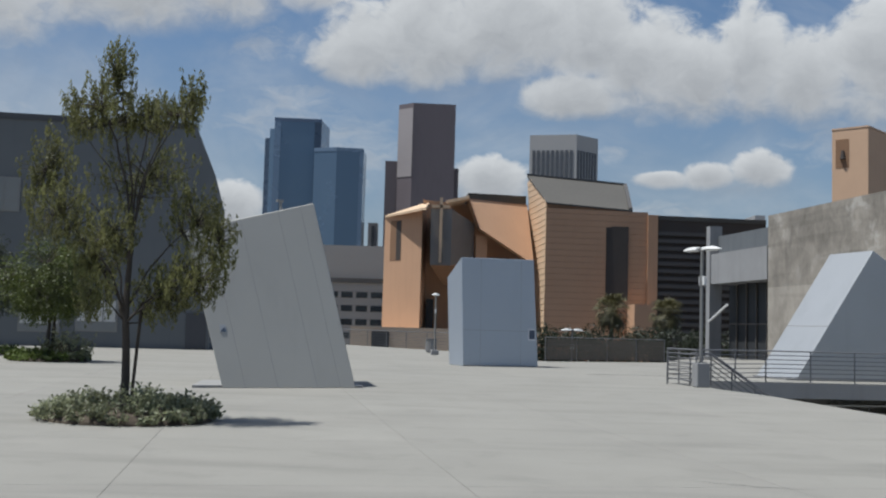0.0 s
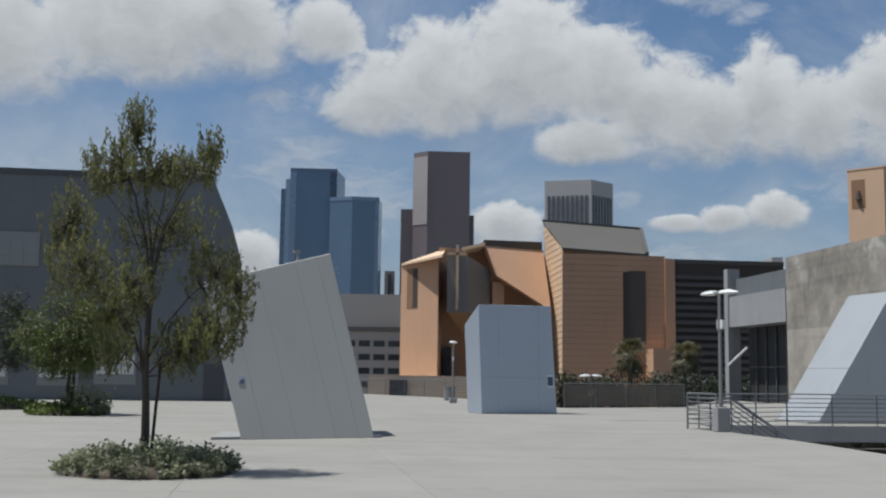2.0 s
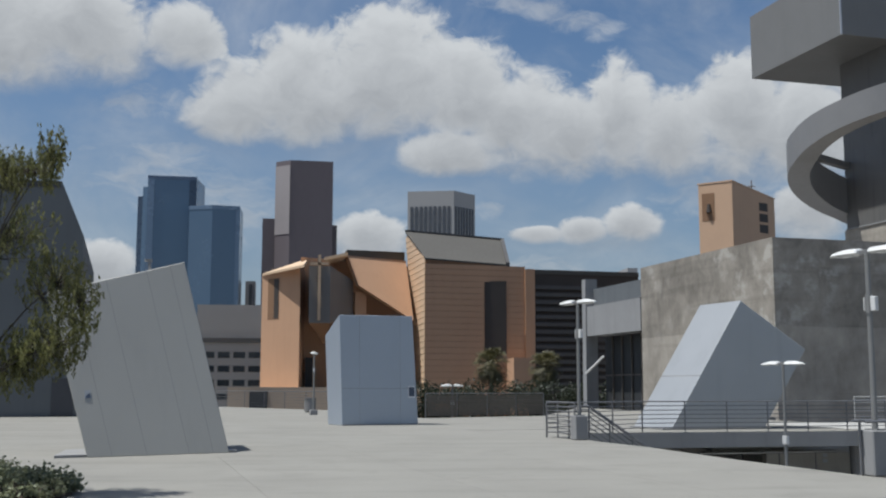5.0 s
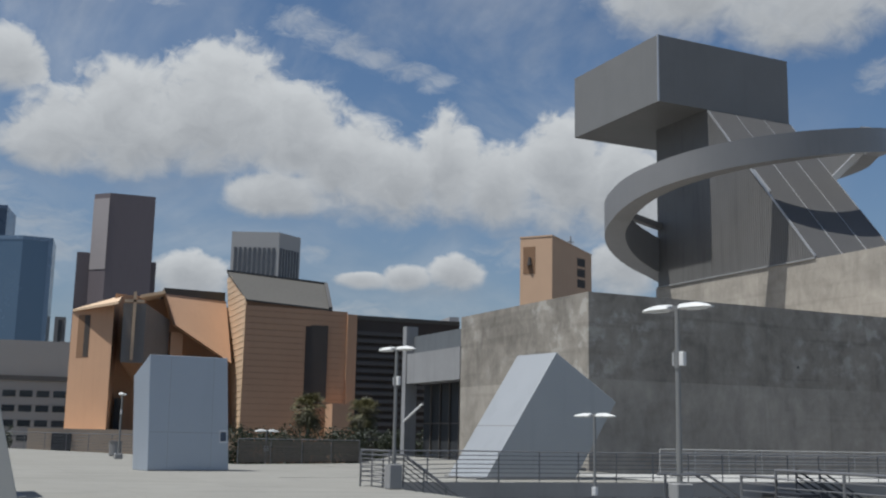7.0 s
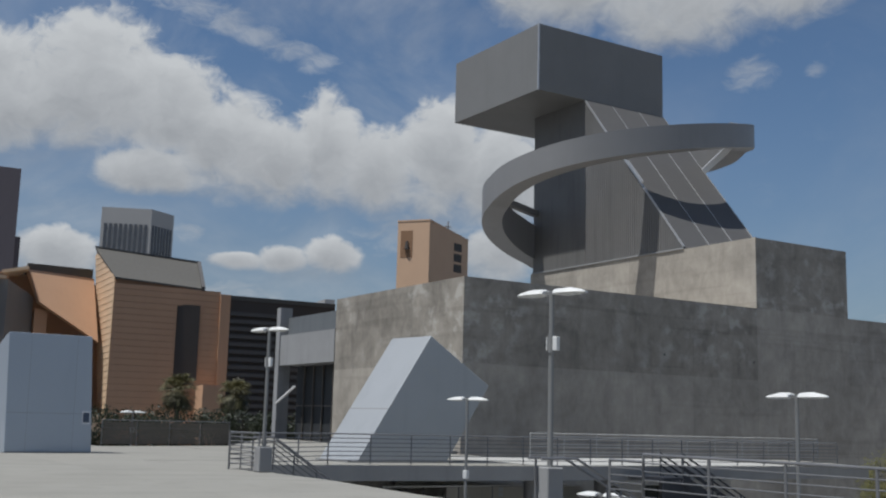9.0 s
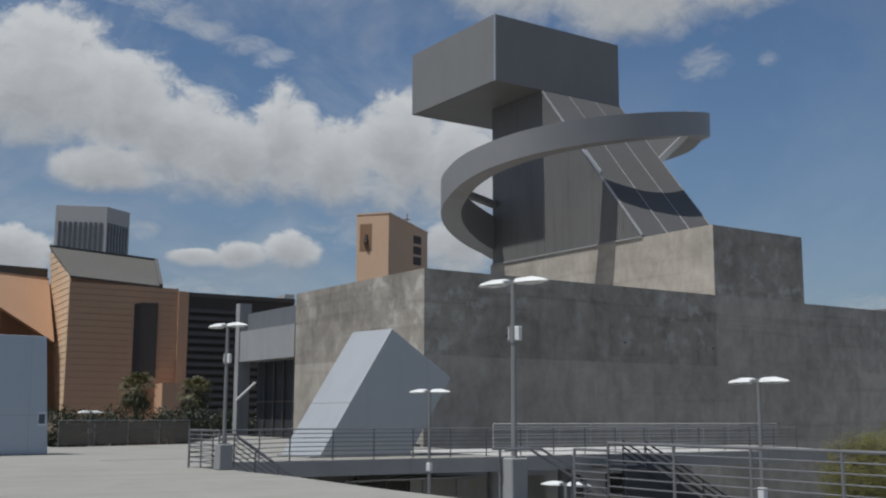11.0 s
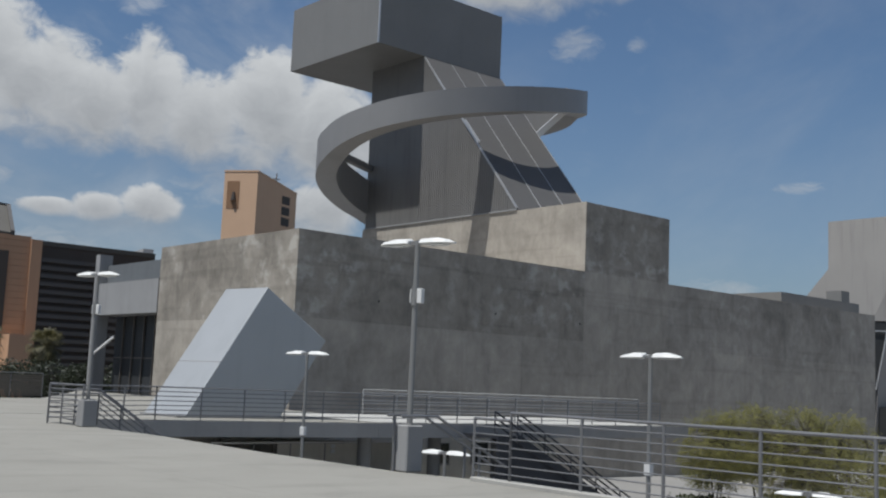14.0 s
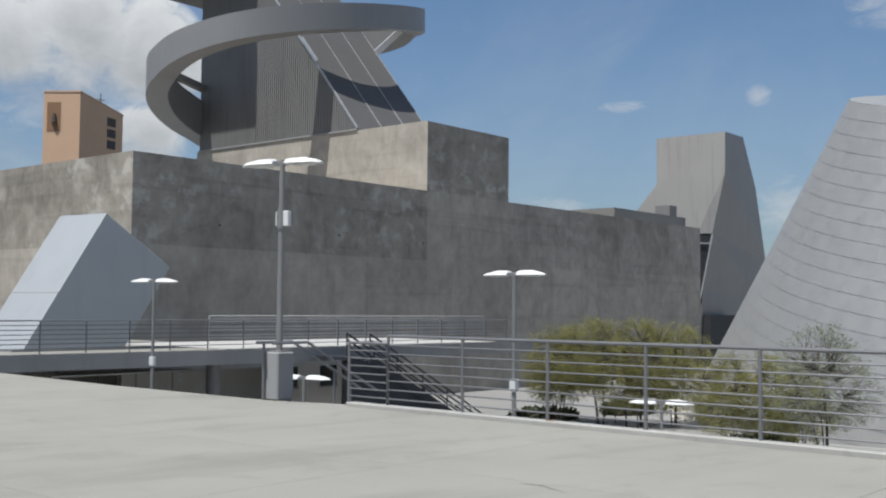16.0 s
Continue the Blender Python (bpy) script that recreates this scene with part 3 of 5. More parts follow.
TOWER = [(7.0, 15.06), (26.3, 15.06), (26.3, 29.75), (19.05, 29.75)]   # profile in v and z
tower = thing("spiral_tower", su(29, 18, 15), "dark grey steel tower with an overhanging box and a spiral ribbon", "tower")
part("shaft", one(prism, [(24.34, v, z) for v, z in TOWER], [(33.6, v, z) for v, z in TOWER]), "shaft_steel", tower, m=SCHOOL)
SLOPE = [(24.42, 7.02, 15.09), (33.52, 7.02, 15.09), (33.52, 19.03, 29.7), (24.42, 19.03, 29.7)]
# overlay coloured darker than the shaft to offset the sun on it
part("sloping_face", one(prism, SLOPE, [(u, v - 0.03, z + 0.03) for u, v, z in SLOPE]), "slope_metal", tower, "sloping face overlay, darkened against the sun on it", m=SCHOOL)
part("lookout_box", one(box, 19.25, 33.45, 19.0, 32.2, 29.72, 35.58), "steel", tower, "grey metal box overhanging the tower", m=SCHOOL)


def ribbon(bm, a0, a1, thick, n=150):
    """A flat steel ribbon sinking round the tower; its front is scaled about the camera's eye to fit the view, its tail
    deepens.
    """
    rows = []
    for k in range(n + 1):
        deg = a0 + (a1 - a0) * k / n
        f = (392 - deg) / 272
        c, s = math.cos(radians(deg)), math.sin(radians(deg))
        head = min(1.0, max(0.0, (0.23 - f) / 0.12))
        tail = min(1.0, max(0.0, (f - 0.70) / 0.3))
        foot = min(29.9 - 10.92 * f - 2.59 * f * f - 0.51 * f ** 3, 28.2 - 9.0 * max(0.0, 0.15 - f)) + 1.5 * min(1.0, max(0.0, (f - 0.80) / 0.24)) - 0.35 * tail - 0.9 * head
        high = 2.13 + 1.0 * tail + 0.9 * head
        deep = 7.70 + 1.9 * max(0.0, s) ** 0.7
        # scale about the camera's eye, which keeps the outline in view
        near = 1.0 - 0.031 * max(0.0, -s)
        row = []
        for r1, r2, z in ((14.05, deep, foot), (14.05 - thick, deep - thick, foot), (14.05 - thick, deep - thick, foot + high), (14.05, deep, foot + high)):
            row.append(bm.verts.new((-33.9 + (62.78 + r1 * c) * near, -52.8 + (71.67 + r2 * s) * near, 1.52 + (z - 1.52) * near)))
        rows.append(row)
    for p, q in zip(rows, rows[1:]):
        for i in range(4):
            bm.faces.new((p[i], p[(i + 1) % 4], q[(i + 1) % 4], q[i]))
    bm.faces.new(rows[0]), bm.faces.new(rows[-1][::-1])


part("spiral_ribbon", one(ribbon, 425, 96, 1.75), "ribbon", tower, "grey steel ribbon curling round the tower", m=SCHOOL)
part("ribbon_brace", one(beam, (17.2, 23.0, 20.9), (24.4, 26.0, 20.6), 0.7, 0.5), "steel", tower, m=SCHOOL)
part("strut", one(beam, (33.5, 14.6, 23.4), (36.6, 13.3, 26.7), 0.75, 0.5), "trimsteel", tower, m=SCHOOL)
part("strut", one(beam, (24.22, 13.3, 23.1), (24.22, 11.5, 21.0), 0.14, 0.2), "trimsteel", tower, m=SCHOOL)
# bright standing seams down the sloping face
for u in (24.36, 27.4, 30.5, 33.55):
    part("standing_seam", one(beam, (u, 7.1, 15.25), (u, 18.98, 29.6), 0.10 if u < 25 else 0.06, 0.14), "trimsteel", tower, m=SCHOOL)
# corrugated cladding on the flank
for k in range(46):
    v = 7.6 + 0.25 * k
    top = 15.06 + (v - 7.0) * 1.2185 - 0.25
    if top > 15.5:
        part("rib", one(box, 24.30, 24.36, v, v + 0.12, 15.1, min(top, 29.6)), "corrugated", tower, m=SCHOOL)
part("flank_trim", one(beam, (24.25, 7.0, 15.1), (24.25, 26.3, 15.1), 0.12, 0.12), "seam", tower, m=SCHOOL)
part("corner_trim", one(box, 19.2, 19.32, 18.95, 19.07, 29.7, 35.6), "trimsteel", tower, m=SCHOOL)
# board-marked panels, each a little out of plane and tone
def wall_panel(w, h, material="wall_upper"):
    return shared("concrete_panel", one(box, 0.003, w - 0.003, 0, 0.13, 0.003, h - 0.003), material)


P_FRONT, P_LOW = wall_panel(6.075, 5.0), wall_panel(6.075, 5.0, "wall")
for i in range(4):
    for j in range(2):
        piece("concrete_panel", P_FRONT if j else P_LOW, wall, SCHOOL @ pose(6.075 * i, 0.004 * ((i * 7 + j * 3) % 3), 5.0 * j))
    piece("concrete_panel", P_LOW, wall, SCHOOL @ pose(6.075 * i, 0.004, -5.0))
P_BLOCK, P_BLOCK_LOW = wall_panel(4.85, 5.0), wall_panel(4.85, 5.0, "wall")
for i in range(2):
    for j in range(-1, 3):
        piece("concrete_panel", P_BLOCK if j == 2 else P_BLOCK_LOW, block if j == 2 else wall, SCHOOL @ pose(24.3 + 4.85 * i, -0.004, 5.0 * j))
P_EAST, P_EAST_LOW = wall_panel(6.48, 5.0, "wall_east"), wall_panel(6.48, 5.0, "wall")
for i in range(5):
    for j in range(-1, 2):
        piece("concrete_panel", P_EAST if j == 1 else P_EAST_LOW, wall, SCHOOL @ pose(34.0 + 6.48 * i, 0.006 * ((i + j) % 2), 4.97 * j))
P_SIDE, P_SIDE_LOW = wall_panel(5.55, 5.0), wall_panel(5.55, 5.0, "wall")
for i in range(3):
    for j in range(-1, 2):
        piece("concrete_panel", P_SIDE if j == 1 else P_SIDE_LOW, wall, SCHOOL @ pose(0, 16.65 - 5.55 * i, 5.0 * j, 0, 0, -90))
# lighter concrete puts the sun on this face into its colour
P_LIT = wall_panel(6.65, 5.06, "wall")
for i in range(4):
    piece("concrete_panel", P_LIT, block, SCHOOL @ pose(24.3, 26.6 - 6.65 * i, 9.98, 0, 0, -90))
# dark plugs; the holes' shade is in their colour
hole = shared("tie_hole", one(bar, (0, -0.004, 0), (0, 0.1, 0), 0.07, n=10), "dark")
for u, z in ((5.93, 6.32), (15.64, 6.31), (23.92, 6.22)):
    piece("tie_hole", hole, wall, SCHOOL @ pose(u, -0.02, z))

skylight = thing("leaning_skylight", su(-12.5, -14.5), "leaning pale metal-clad skylight box on the deck", "skylight")
f = [(-14.9, -16, 0), (-10.94, -16, 0), (-9.0, -16, 3.06), (-11.8, -16, 4.92)]
part("shell", one(prism, f, [(u - 0.35, v + 2.5, z) for u, v, z in f]), "panel", skylight, m=SCHOOL, bevel=0.02)

def sky_pt(f, z, out):
    """On the lit side of the leaning box: f from front to back."""
    return (-14.9 + 0.63 * z - 0.35 * f - 0.84 * out, -16 + 2.5 * f - 0.12 * out, z + 0.53 * out)


for z in (2.0,):
    part("panel_seam", one(prism, [sky_pt(f, zz, -0.02) for f, zz in ((0, z), (1, z), (1, z + 0.035), (0, z + 0.035))],
                           [sky_pt(f, zz, 0.004) for f, zz in ((0, z), (1, z), (1, z + 0.035), (0, z + 0.035))]), "seam", skylight, m=SCHOOL)
part("kerb", one(box, -15.3, -10.7, -16.1, -13.3, 0, 0.06), "seam", skylight, "low dark slab under the box", m=SCHOOL)
pav = thing("entrance_pavilion", su(0, 22), "grey pavilion with a pale beam over a dark opening", "pavilion")
part("beam", one(box, 0.3, 2.0, 17.4, 27.3, 5.63, 7.97), "fascia", pav, m=SCHOOL)
part("upper_wall", one(box, 0.9, 2.0, 17.4, 27.3, 7.97, 9.4), "school_left", pav, m=SCHOOL)
for v0 in (18.9, 20.6, 22.3, 24.0, 25.7):
    part("mullion", one(box, 1.86, 1.98, v0, v0 + 0.09, -0.5, 5.63), "mesh", pav, m=SCHOOL)
part("transom", one(box, 1.87, 1.97, 17.4, 27.0, 2.5, 2.6), "mesh", pav, m=SCHOOL)
part("white_stay", one(beam, (-0.2, 26.1, 2.7), (-0.2, 22.8, 3.92), 0.14, 0.14), "white_metal", pav, "white diagonal stay", m=SCHOOL)
# solid dark block; the interior's shade is in its colour
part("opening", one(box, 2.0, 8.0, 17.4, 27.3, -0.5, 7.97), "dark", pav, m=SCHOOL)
part("pillar", one(box, 0.2, 1.2, 27.0, 27.7, -0.5, 10.2), "fascia", pav, m=SCHOOL)

# fly tower beyond the hall
fly = thing("fly_tower", su(70, 3), "grey metal fly tower with a curved flank coloured darker for shade", "tower")
FLY_FRONT = [(72.3, 10.97, 4.3), (72.3, 10.97, 12.4), (73.83, 9.0, 15.7), (73.83, 9.0, 20.84), (78.5, 3.0, 21.7), (78.48, 3.04, 17.01), (77.8, 4.28, 10.3), (76.55, 5.52, 10.25), (76.55, 5.52, 4.3)]
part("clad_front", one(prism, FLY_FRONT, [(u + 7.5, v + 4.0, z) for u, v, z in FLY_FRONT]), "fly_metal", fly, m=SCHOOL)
FLANK = [(78.5, 3.0, 21.7), (78.48, 3.04, 17.01), (77.8, 4.28, 10.3), (77.21, 5.17, 4.1), (76.9, 5.6, LOW)]
FLANK_BACK = [(88.6, 5.5, 22.6), (94.3, 6.5, 17.1), (99.5, 7.5, 8.1), (97.5, 7.0, 2.9), (95.0, 6.5, LOW)]


def flank(bm):
    a, b = [bm.verts.new(p) for p in FLANK], [bm.verts.new(p) for p in FLANK_BACK]
    c = [bm.verts.new((u, v + 8, z)) for u, v, z in FLANK_BACK]
    e = [bm.verts.new((u, v + 8, z)) for u, v, z in FLANK]
    for p, q in ((a, b), (b, c), (c, e), (e, a)):
        for i in range(4):
            bm.faces.new((p[i], q[i], q[i + 1], p[i + 1]))
    bm.faces.new((a[0], e[0], c[0], b[0])), bm.faces.new((a[4], b[4], c[4], e[4]))


part("slit_window", one(prism, [(76.5, 5.7, LOW), (76.95, 5.62, LOW), (77.25, 5.2, 4.1), (77.84, 4.35, 10.24), (76.5, 5.6, 10.24)],
                        [(77.3, 6.2, LOW), (77.75, 6.12, LOW), (78.05, 5.7, 4.1), (78.64, 4.85, 10.24), (77.3, 6.1, 10.24)]), "dark", fly, m=SCHOOL)
part("slit_trim", one(beam, (76.95, 5.35, 3.0), (77.72, 4.22, 10.2), 0.13, 0.13), "trimsteel", fly, m=SCHOOL)
part("slit_rail", one(beam, (76.6, 5.4, 9.2), (77.7, 4.3, 9.2), 0.10, 0.12), "trimsteel", fly, m=SCHOOL)
part("roof_box", one(box, 64.5, 66.0, 2.4, 4.0, 11.2, 12.3), "steel", fly, m=SCHOOL)
# solid dark block; the shade at the foot is in its colour
part("base_opening", one(box, 77.6, 84.0, 4.4, 6.0, LOW, 1.2), "dark", fly, m=SCHOOL)
# darker copy of the front's metal puts the flank's shade into colour
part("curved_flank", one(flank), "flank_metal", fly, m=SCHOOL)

# leaning cone with overlapping metal rows
cone_axis = Vector((-3.0, -3.4, 16.9)).normalized()
cone = thing("metal_cone", (59.5, 30.7, LOW), "leaning cone clad in overlapping silver metal rows", "cone building")
CONE_M = Matrix.Translation((59.5, 30.7, LOW - 0.6)) @ cone_axis.to_track_quat("Z", "Y").to_matrix().to_4x4()
ROWS_N, CONE_H, R_BASE, R_TOP = 23, 18.0, 13.7, 6.25
for k in range(ROWS_N):
    z0, z1 = CONE_H * k / ROWS_N, CONE_H * (k + 1) / ROWS_N
    r0, r1 = (R_BASE + (R_TOP - R_BASE) * z / CONE_H for z in (z0, z1))
    bm = bmesh.new()
    ring = lambda r, z: [bm.verts.new((r * math.cos(a * math.tau / 96), r * math.sin(a * math.tau / 96), z)) for a in range(96)]
    a, b, c = ring(r0 - 0.02, z0), ring(r0 + 0.009, z0 + 0.004), ring(r1 - 0.006, z1)
    for p, q in ((a, b), (b, c)):
        for i in range(96):
            bm.faces.new((p[i], p[(i + 1) % 96], q[(i + 1) % 96], q[i]))
    part("cladding_band", bm, "cone", cone, m=CONE_M)
part("cap", one(bar, (0, 0, CONE_H - 0.3), (0, 0, CONE_H + 0.02), R_TOP - 0.03, n=96), "cone", cone, m=CONE_M)

# classroom block on the plaza's other side
left = thing("classroom_block", (-30, 56, 0), "dark grey cement-panelled classroom block with pale window blinds", "building")
d = Vector((11.55, 2.0)).normalized()
nrm = Vector((-d.y, d.x))
bm = bmesh.new()
prism(bm, [(-60, 51.9, 0), (-12.75, 60.1, 0), (-12.8, 60.1, 9.66), (-14.0, 59.9, 12.55), (-60, 51.9, 12.5)],
      [(x + nrm.x * 20, y + nrm.y * 20, z) for x, y, z in [(-60, 51.9, 0), (-12.75, 60.1, 0), (-12.8, 60.1, 9.66), (-14.0, 59.9, 12.55), (-60, 51.9, 12.5)]])
part("wall", bm, "school_left", left)


def left_at(x, z, out=0.0):
    return Vector((x - nrm.x * out, 51.9 + (x + 60) * 8.2 / 47.25 - nrm.y * out, z))


def left_quad(bm, x0, x1, z0, z1, o0, o1):
    a = [left_at(x, z, o0) for x, z in ((x0, z0), (x1, z0), (x1, z1), (x0, z1))]
    b = [left_at(x, z, o1) for x, z in ((x0, z0), (x1, z0), (x1, z1), (x0, z1))]
    prism(bm, a, b)


part("parapet_band", one(left_quad, -59.9, -14.05, 12.2, 12.5, -0.05, 0.06), "school_dark", left)
for x0, x1, z0, z1 in ((-22.6, -20.65, 0.83, 2.05), (-19.7, -17.7, 0.92, 2.5), (-22.1, -21.4, 7.47, 7.83), (-26.5, -23.0, 7.25, 8.95), (-26.2, -24.2, 0.83, 2.05)):
    win = part("window", one(left_quad, x0 - 0.08, x1 + 0.08, z0 - 0.08, z1 + 0.08, -0.05, 0.05), "lamp_pole", left)
    n = max(1, round((x1 - x0) / 0.7))
    for k in range(n):
        a0, a1 = x0 + (x1 - x0) * k / n + 0.03, x0 + (x1 - x0) * (k + 1) / n - 0.03
        part("pane", one(left_quad, a0, a1, z0 + (z1 - z0) * 0.3, z1, 0.02, 0.07), "blind_dim" if z0 > 5 else "blind", win, "pale blind behind glass")
        part("pane", one(left_quad, a0, a1, z0, z0 + (z1 - z0) * 0.27, 0.02, 0.07), "blind_dim", win)

part("door", one(left_quad, -14.04, -12.95, 0.05, 2.0, -0.05, 0.045), "school_dark", left, "dark flush door")

# ---- skylight boxes on the plaza ----
e = Vector((0.878, 0.480, 0))
inw = Vector((-0.480, 0.878, 0))
A = Vector((-5.02, 25.31, 0))
leaning = thing("leaning_box", A, "leaning pale grey metal-clad skylight box on a low base", "skylight box", "skylight boxes on the plaza")
lean_n = (-inw * math.cos(radians(15)) + Vector((0, 0, math.sin(radians(15))))).normalized()   # tilted back to catch the sun, outline kept on the camera's sight lines
lean_up = Vector((-0.1242, 0.2271, 0.9666))


def on_lean(x, up, out=0.0):
    """A place on the leaning front: x along its foot, up along its slope."""
    return A + e * x + lean_up * up + lean_n * out


ff = [A, on_lean(3.354, 0.0), on_lean(2.574, 4.772), on_lean(-0.766, 3.793)]
# depth follows the camera's sight line, so both sides stay hidden
deep = Vector((-0.16, 0.987, 0))
bk = [p + deep * 2.6 for p in ff]
part("shell", one(prism, ff, bk), "panel_pale", leaning, bevel=0.015)
base = [A - e * 0.72 + deep * 0.15, A + e * 3.55 + deep * 0.03, A + e * 3.45 + deep * 2.6, A - e * 0.62 + deep * 2.6]
part("base", one(prism, [p + Vector((0, 0, 0.0)) for p in base], [p + Vector((0, 0, 0.06)) for p in base]), "seam", leaning, "grey base frame")


def lean_quad(bm, pts, out):
    prism(bm, [on_lean(x, z, -0.02) for x, z in pts], [on_lean(x, z, out) for x, z in pts])


for x0, x1, top in ((0.55, -0.19, 3.93), (1.35, 0.60, 4.18), (2.35, 1.59, 4.49), (2.95, 2.19, 4.68)):
    part("panel_seam", one(lean_quad, [(x0, 0.02), (x0 + 0.006, 0.02), (x1 + 0.006, top), (x1, top)], 0.003), "seam", leaning)
sign = part("sign", one(lean_quad, [(-0.005, 1.322), (0.137, 1.322), (0.132, 1.511), (-0.01, 1.511)], 0.012), "panel", leaning, "small pale notice with dark print")
part("sign_print", one(lean_quad, [(0.006, 1.333), (0.128, 1.333), (0.117, 1.448), (0.043, 1.406)], 0.016), "sign_dark", sign)
part("vent_pipe", one(bar, on_lean(1.857, 4.537, -0.5), on_lean(1.876, 4.952, -0.5), 0.04, n=10), "lamp_pole", leaning)
part("vent_hood", one(beam, on_lean(1.77, 4.952, -0.5), on_lean(1.939, 4.952, -0.5), 0.1, 0.06), "lamp_pole", leaning)

B = Vector((0.94, 45.42, 0))
eb = Vector((0.957, 0.290, 0))
ib = Vector((-0.33, 0.944, 0))
upright_box = thing("upright_box", B, "pale blue-grey metal-clad skylight box with a posted sign", "skylight box", "skylight boxes on the plaza")
f0 = [B, B + eb * 3.34, B + eb * 3.05 + Vector((0, 0, 4.56)), B - eb * 0.19 + Vector((0, 0, 4.53))]
b0 = [B + ib * 1.7, B + eb * 3.34 + ib * 1.7, B + eb * 3.05 + ib * 1.7 + Vector((0, 0, 3.9)), B - eb * 0.19 + ib * 1.7 + Vector((0, 0, 3.75))]
part("shell", one(prism, f0, b0), "panel_blue", upright_box, bevel=0.015)


def on_box(x, z, out=0.0):
    return B + eb * x + Vector((0, 0, z)) + Vector((0.29, -0.957, 0)) * out


def box_quad(bm, pts, out):
    prism(bm, [on_box(x, z, -0.02) for x, z in pts], [on_box(x, z, out) for x, z in pts])


part("panel_seam", one(box_quad, [(-0.03, 1.50), (3.24, 1.50), (3.24, 1.513), (-0.03, 1.513)], 0.003), "seam", upright_box)
for x in (0.75, 2.55):
    part("panel_seam", one(box_quad, [(x, 0.05), (x + 0.008, 0.05), (x - 0.055, 4.5), (x - 0.063, 4.5)], 0.002), "seam", upright_box)
sign = part("sign", one(box_quad, [(2.88, 1.12), (3.20, 1.12), (3.18, 1.62), (2.86, 1.62)], 0.02), "sign_white", upright_box, "small framed notice with dark blue print")
part("sign_print", one(box_quad, [(2.91, 1.18), (3.16, 1.18), (3.15, 1.56), (2.90, 1.56)], 0.026), "sign_dark", sign)
part("foot_trim", one(box_quad, [(-0.0, 0.0), (3.33, 0.0), (3.33, 0.05), (0.0, 0.05)], 0.012), "seam", upright_box)

# ---- cathedral across the road, about 175 m away ----
cath = thing("cathedral", (12, 175, LOW), "ochre concrete cathedral with angular walls, lantern window and zinc roof", "cathedral")


def block_of(name, plan, z1, material, label="", parent=None, z0=LOW):
    return part(name, one(upright, plan, z0, z1), material, parent or cath, label)


block_of("west_wing", [(-9.75, 178.5), (-3.5, 172.5), (-2.6, 186), (-9.4, 190)], [19.6, 20.6, 22, 20], "ochre", "lit ochre wing with a deep slot window")
part("wing_roof", one(prism, [(-9.75, 178.3, 19.6), (-2.85, 168.0, 20.0), (-2.5, 188, 23), (-9.8, 190, 20.6)],
                      [(-9.75, 178.3, 19.95), (-2.85, 168.0, 20.4), (-2.5, 188, 23.7), (-9.8, 190, 21.3)]), "ochre_light", cath)
# flat panels on the wall face; the slot's shade is in their colour
part("slot_window", one(upright, [(-8.75, 177.50), (-6.9, 175.72), (-6.8, 176.2), (-8.65, 178.0)], 12.4, 19.0), "ochre_dark", cath, "slot window panel with the recess shade in its colour")
part("slot_glazing", one(upright, [(-7.75, 176.52), (-6.95, 175.75), (-6.85, 176.2), (-7.65, 177.0)], 12.5, 18.9), "brown_dark", cath)
part("side_door", one(box, -2.6, -1.4, 178.6, 181.2, LOW, 6.4), "dark", cath)
block_of("nave_wall", [(-3.6, 181), (14.6, 193), (18.6, 193.6), (18.6, 200), (-3.6, 196)], 23.1, "ochre")
lantern = part("lantern_window", one(prism, [(-2.05, 171.5, 11.6), (1.2, 171.5, 11.6), (5.0, 178, 12.8), (-2.0, 182, 12)],
                                     [(-2.15, 171.5, 20.6), (1.2, 171.5, 20.6), (5.0, 178, 18.9), (-2.0, 182, 19.6)]), "alabaster", cath, "dark grey lantern window with a tall pale cross")
part("lantern_foot", one(prism, [(0.2, 176, 8.7), (0.8, 176, 8.7), (1.0, 178, 8.7), (0.2, 178, 8.7)],
                         [(-1.9, 172, 11.6), (1.1, 172, 11.6), (4.8, 178, 11.8), (-1.9, 181, 11.8)]), "ochre_dark", lantern)
part("cross_upright", one(box, -0.72, -0.28, 171.0, 171.4, 12.0, 22.3), "ochre_light", lantern, "pale concrete cross")
part("cross_arm", one(box, -2.0, 0.9, 171.0, 171.4, 20.7, 21.1), "ochre_light", lantern)
part("east_canopy", one(prism, [(0.2, 172, 21.55), (3.85, 171.5, 22.35), (4.1, 178.5, 22.9), (2.0, 190, 22.9)],
                        [(0.2, 172, 22.0), (3.85, 171.5, 22.8), (4.1, 178.5, 23.3), (2.0, 190, 23.3)]), "ochre_light", cath, "ochre canopy jutting from the nave")
# corners set on the camera's sight lines, tilted up so the sun brightens it
part("canopy_soffit", one(prism, [(3.99, 178.0, 23.1), (5.70, 175.2, 18.0), (15.0, 178.5, 12.5), (14.3, 187.0, 23.4)], [(3.6, 179.5, 23.1), (5.4, 177.2, 18.0), (15.2, 182.0, 12.5), (14.4, 189.0, 23.4)]), "ochre", cath, "smooth ochre face canting out over the nave")
part("nave_pillar", one(upright, [(5.3, 177.5), (7.2, 178.3), (6.8, 180), (5.1, 179.5)], 1.5, 17.0), "ochre", cath)
part("canopy_roof", one(prism, [(3.85, 177.9, 23.12), (14.1, 187.0, 23.42), (14.2, 198, 23.5), (3, 196, 23.3)],
                        [(3.85, 177.9, 24.05), (14.1, 187.0, 24.9), (14.2, 198, 25.1), (3, 196, 24.3)]), "zinc", cath)


def side_edge(z):
    """The east tower's far side edge, which leans outward as it rises."""
    return 16.28 - (z - 2.6) * 0.0837


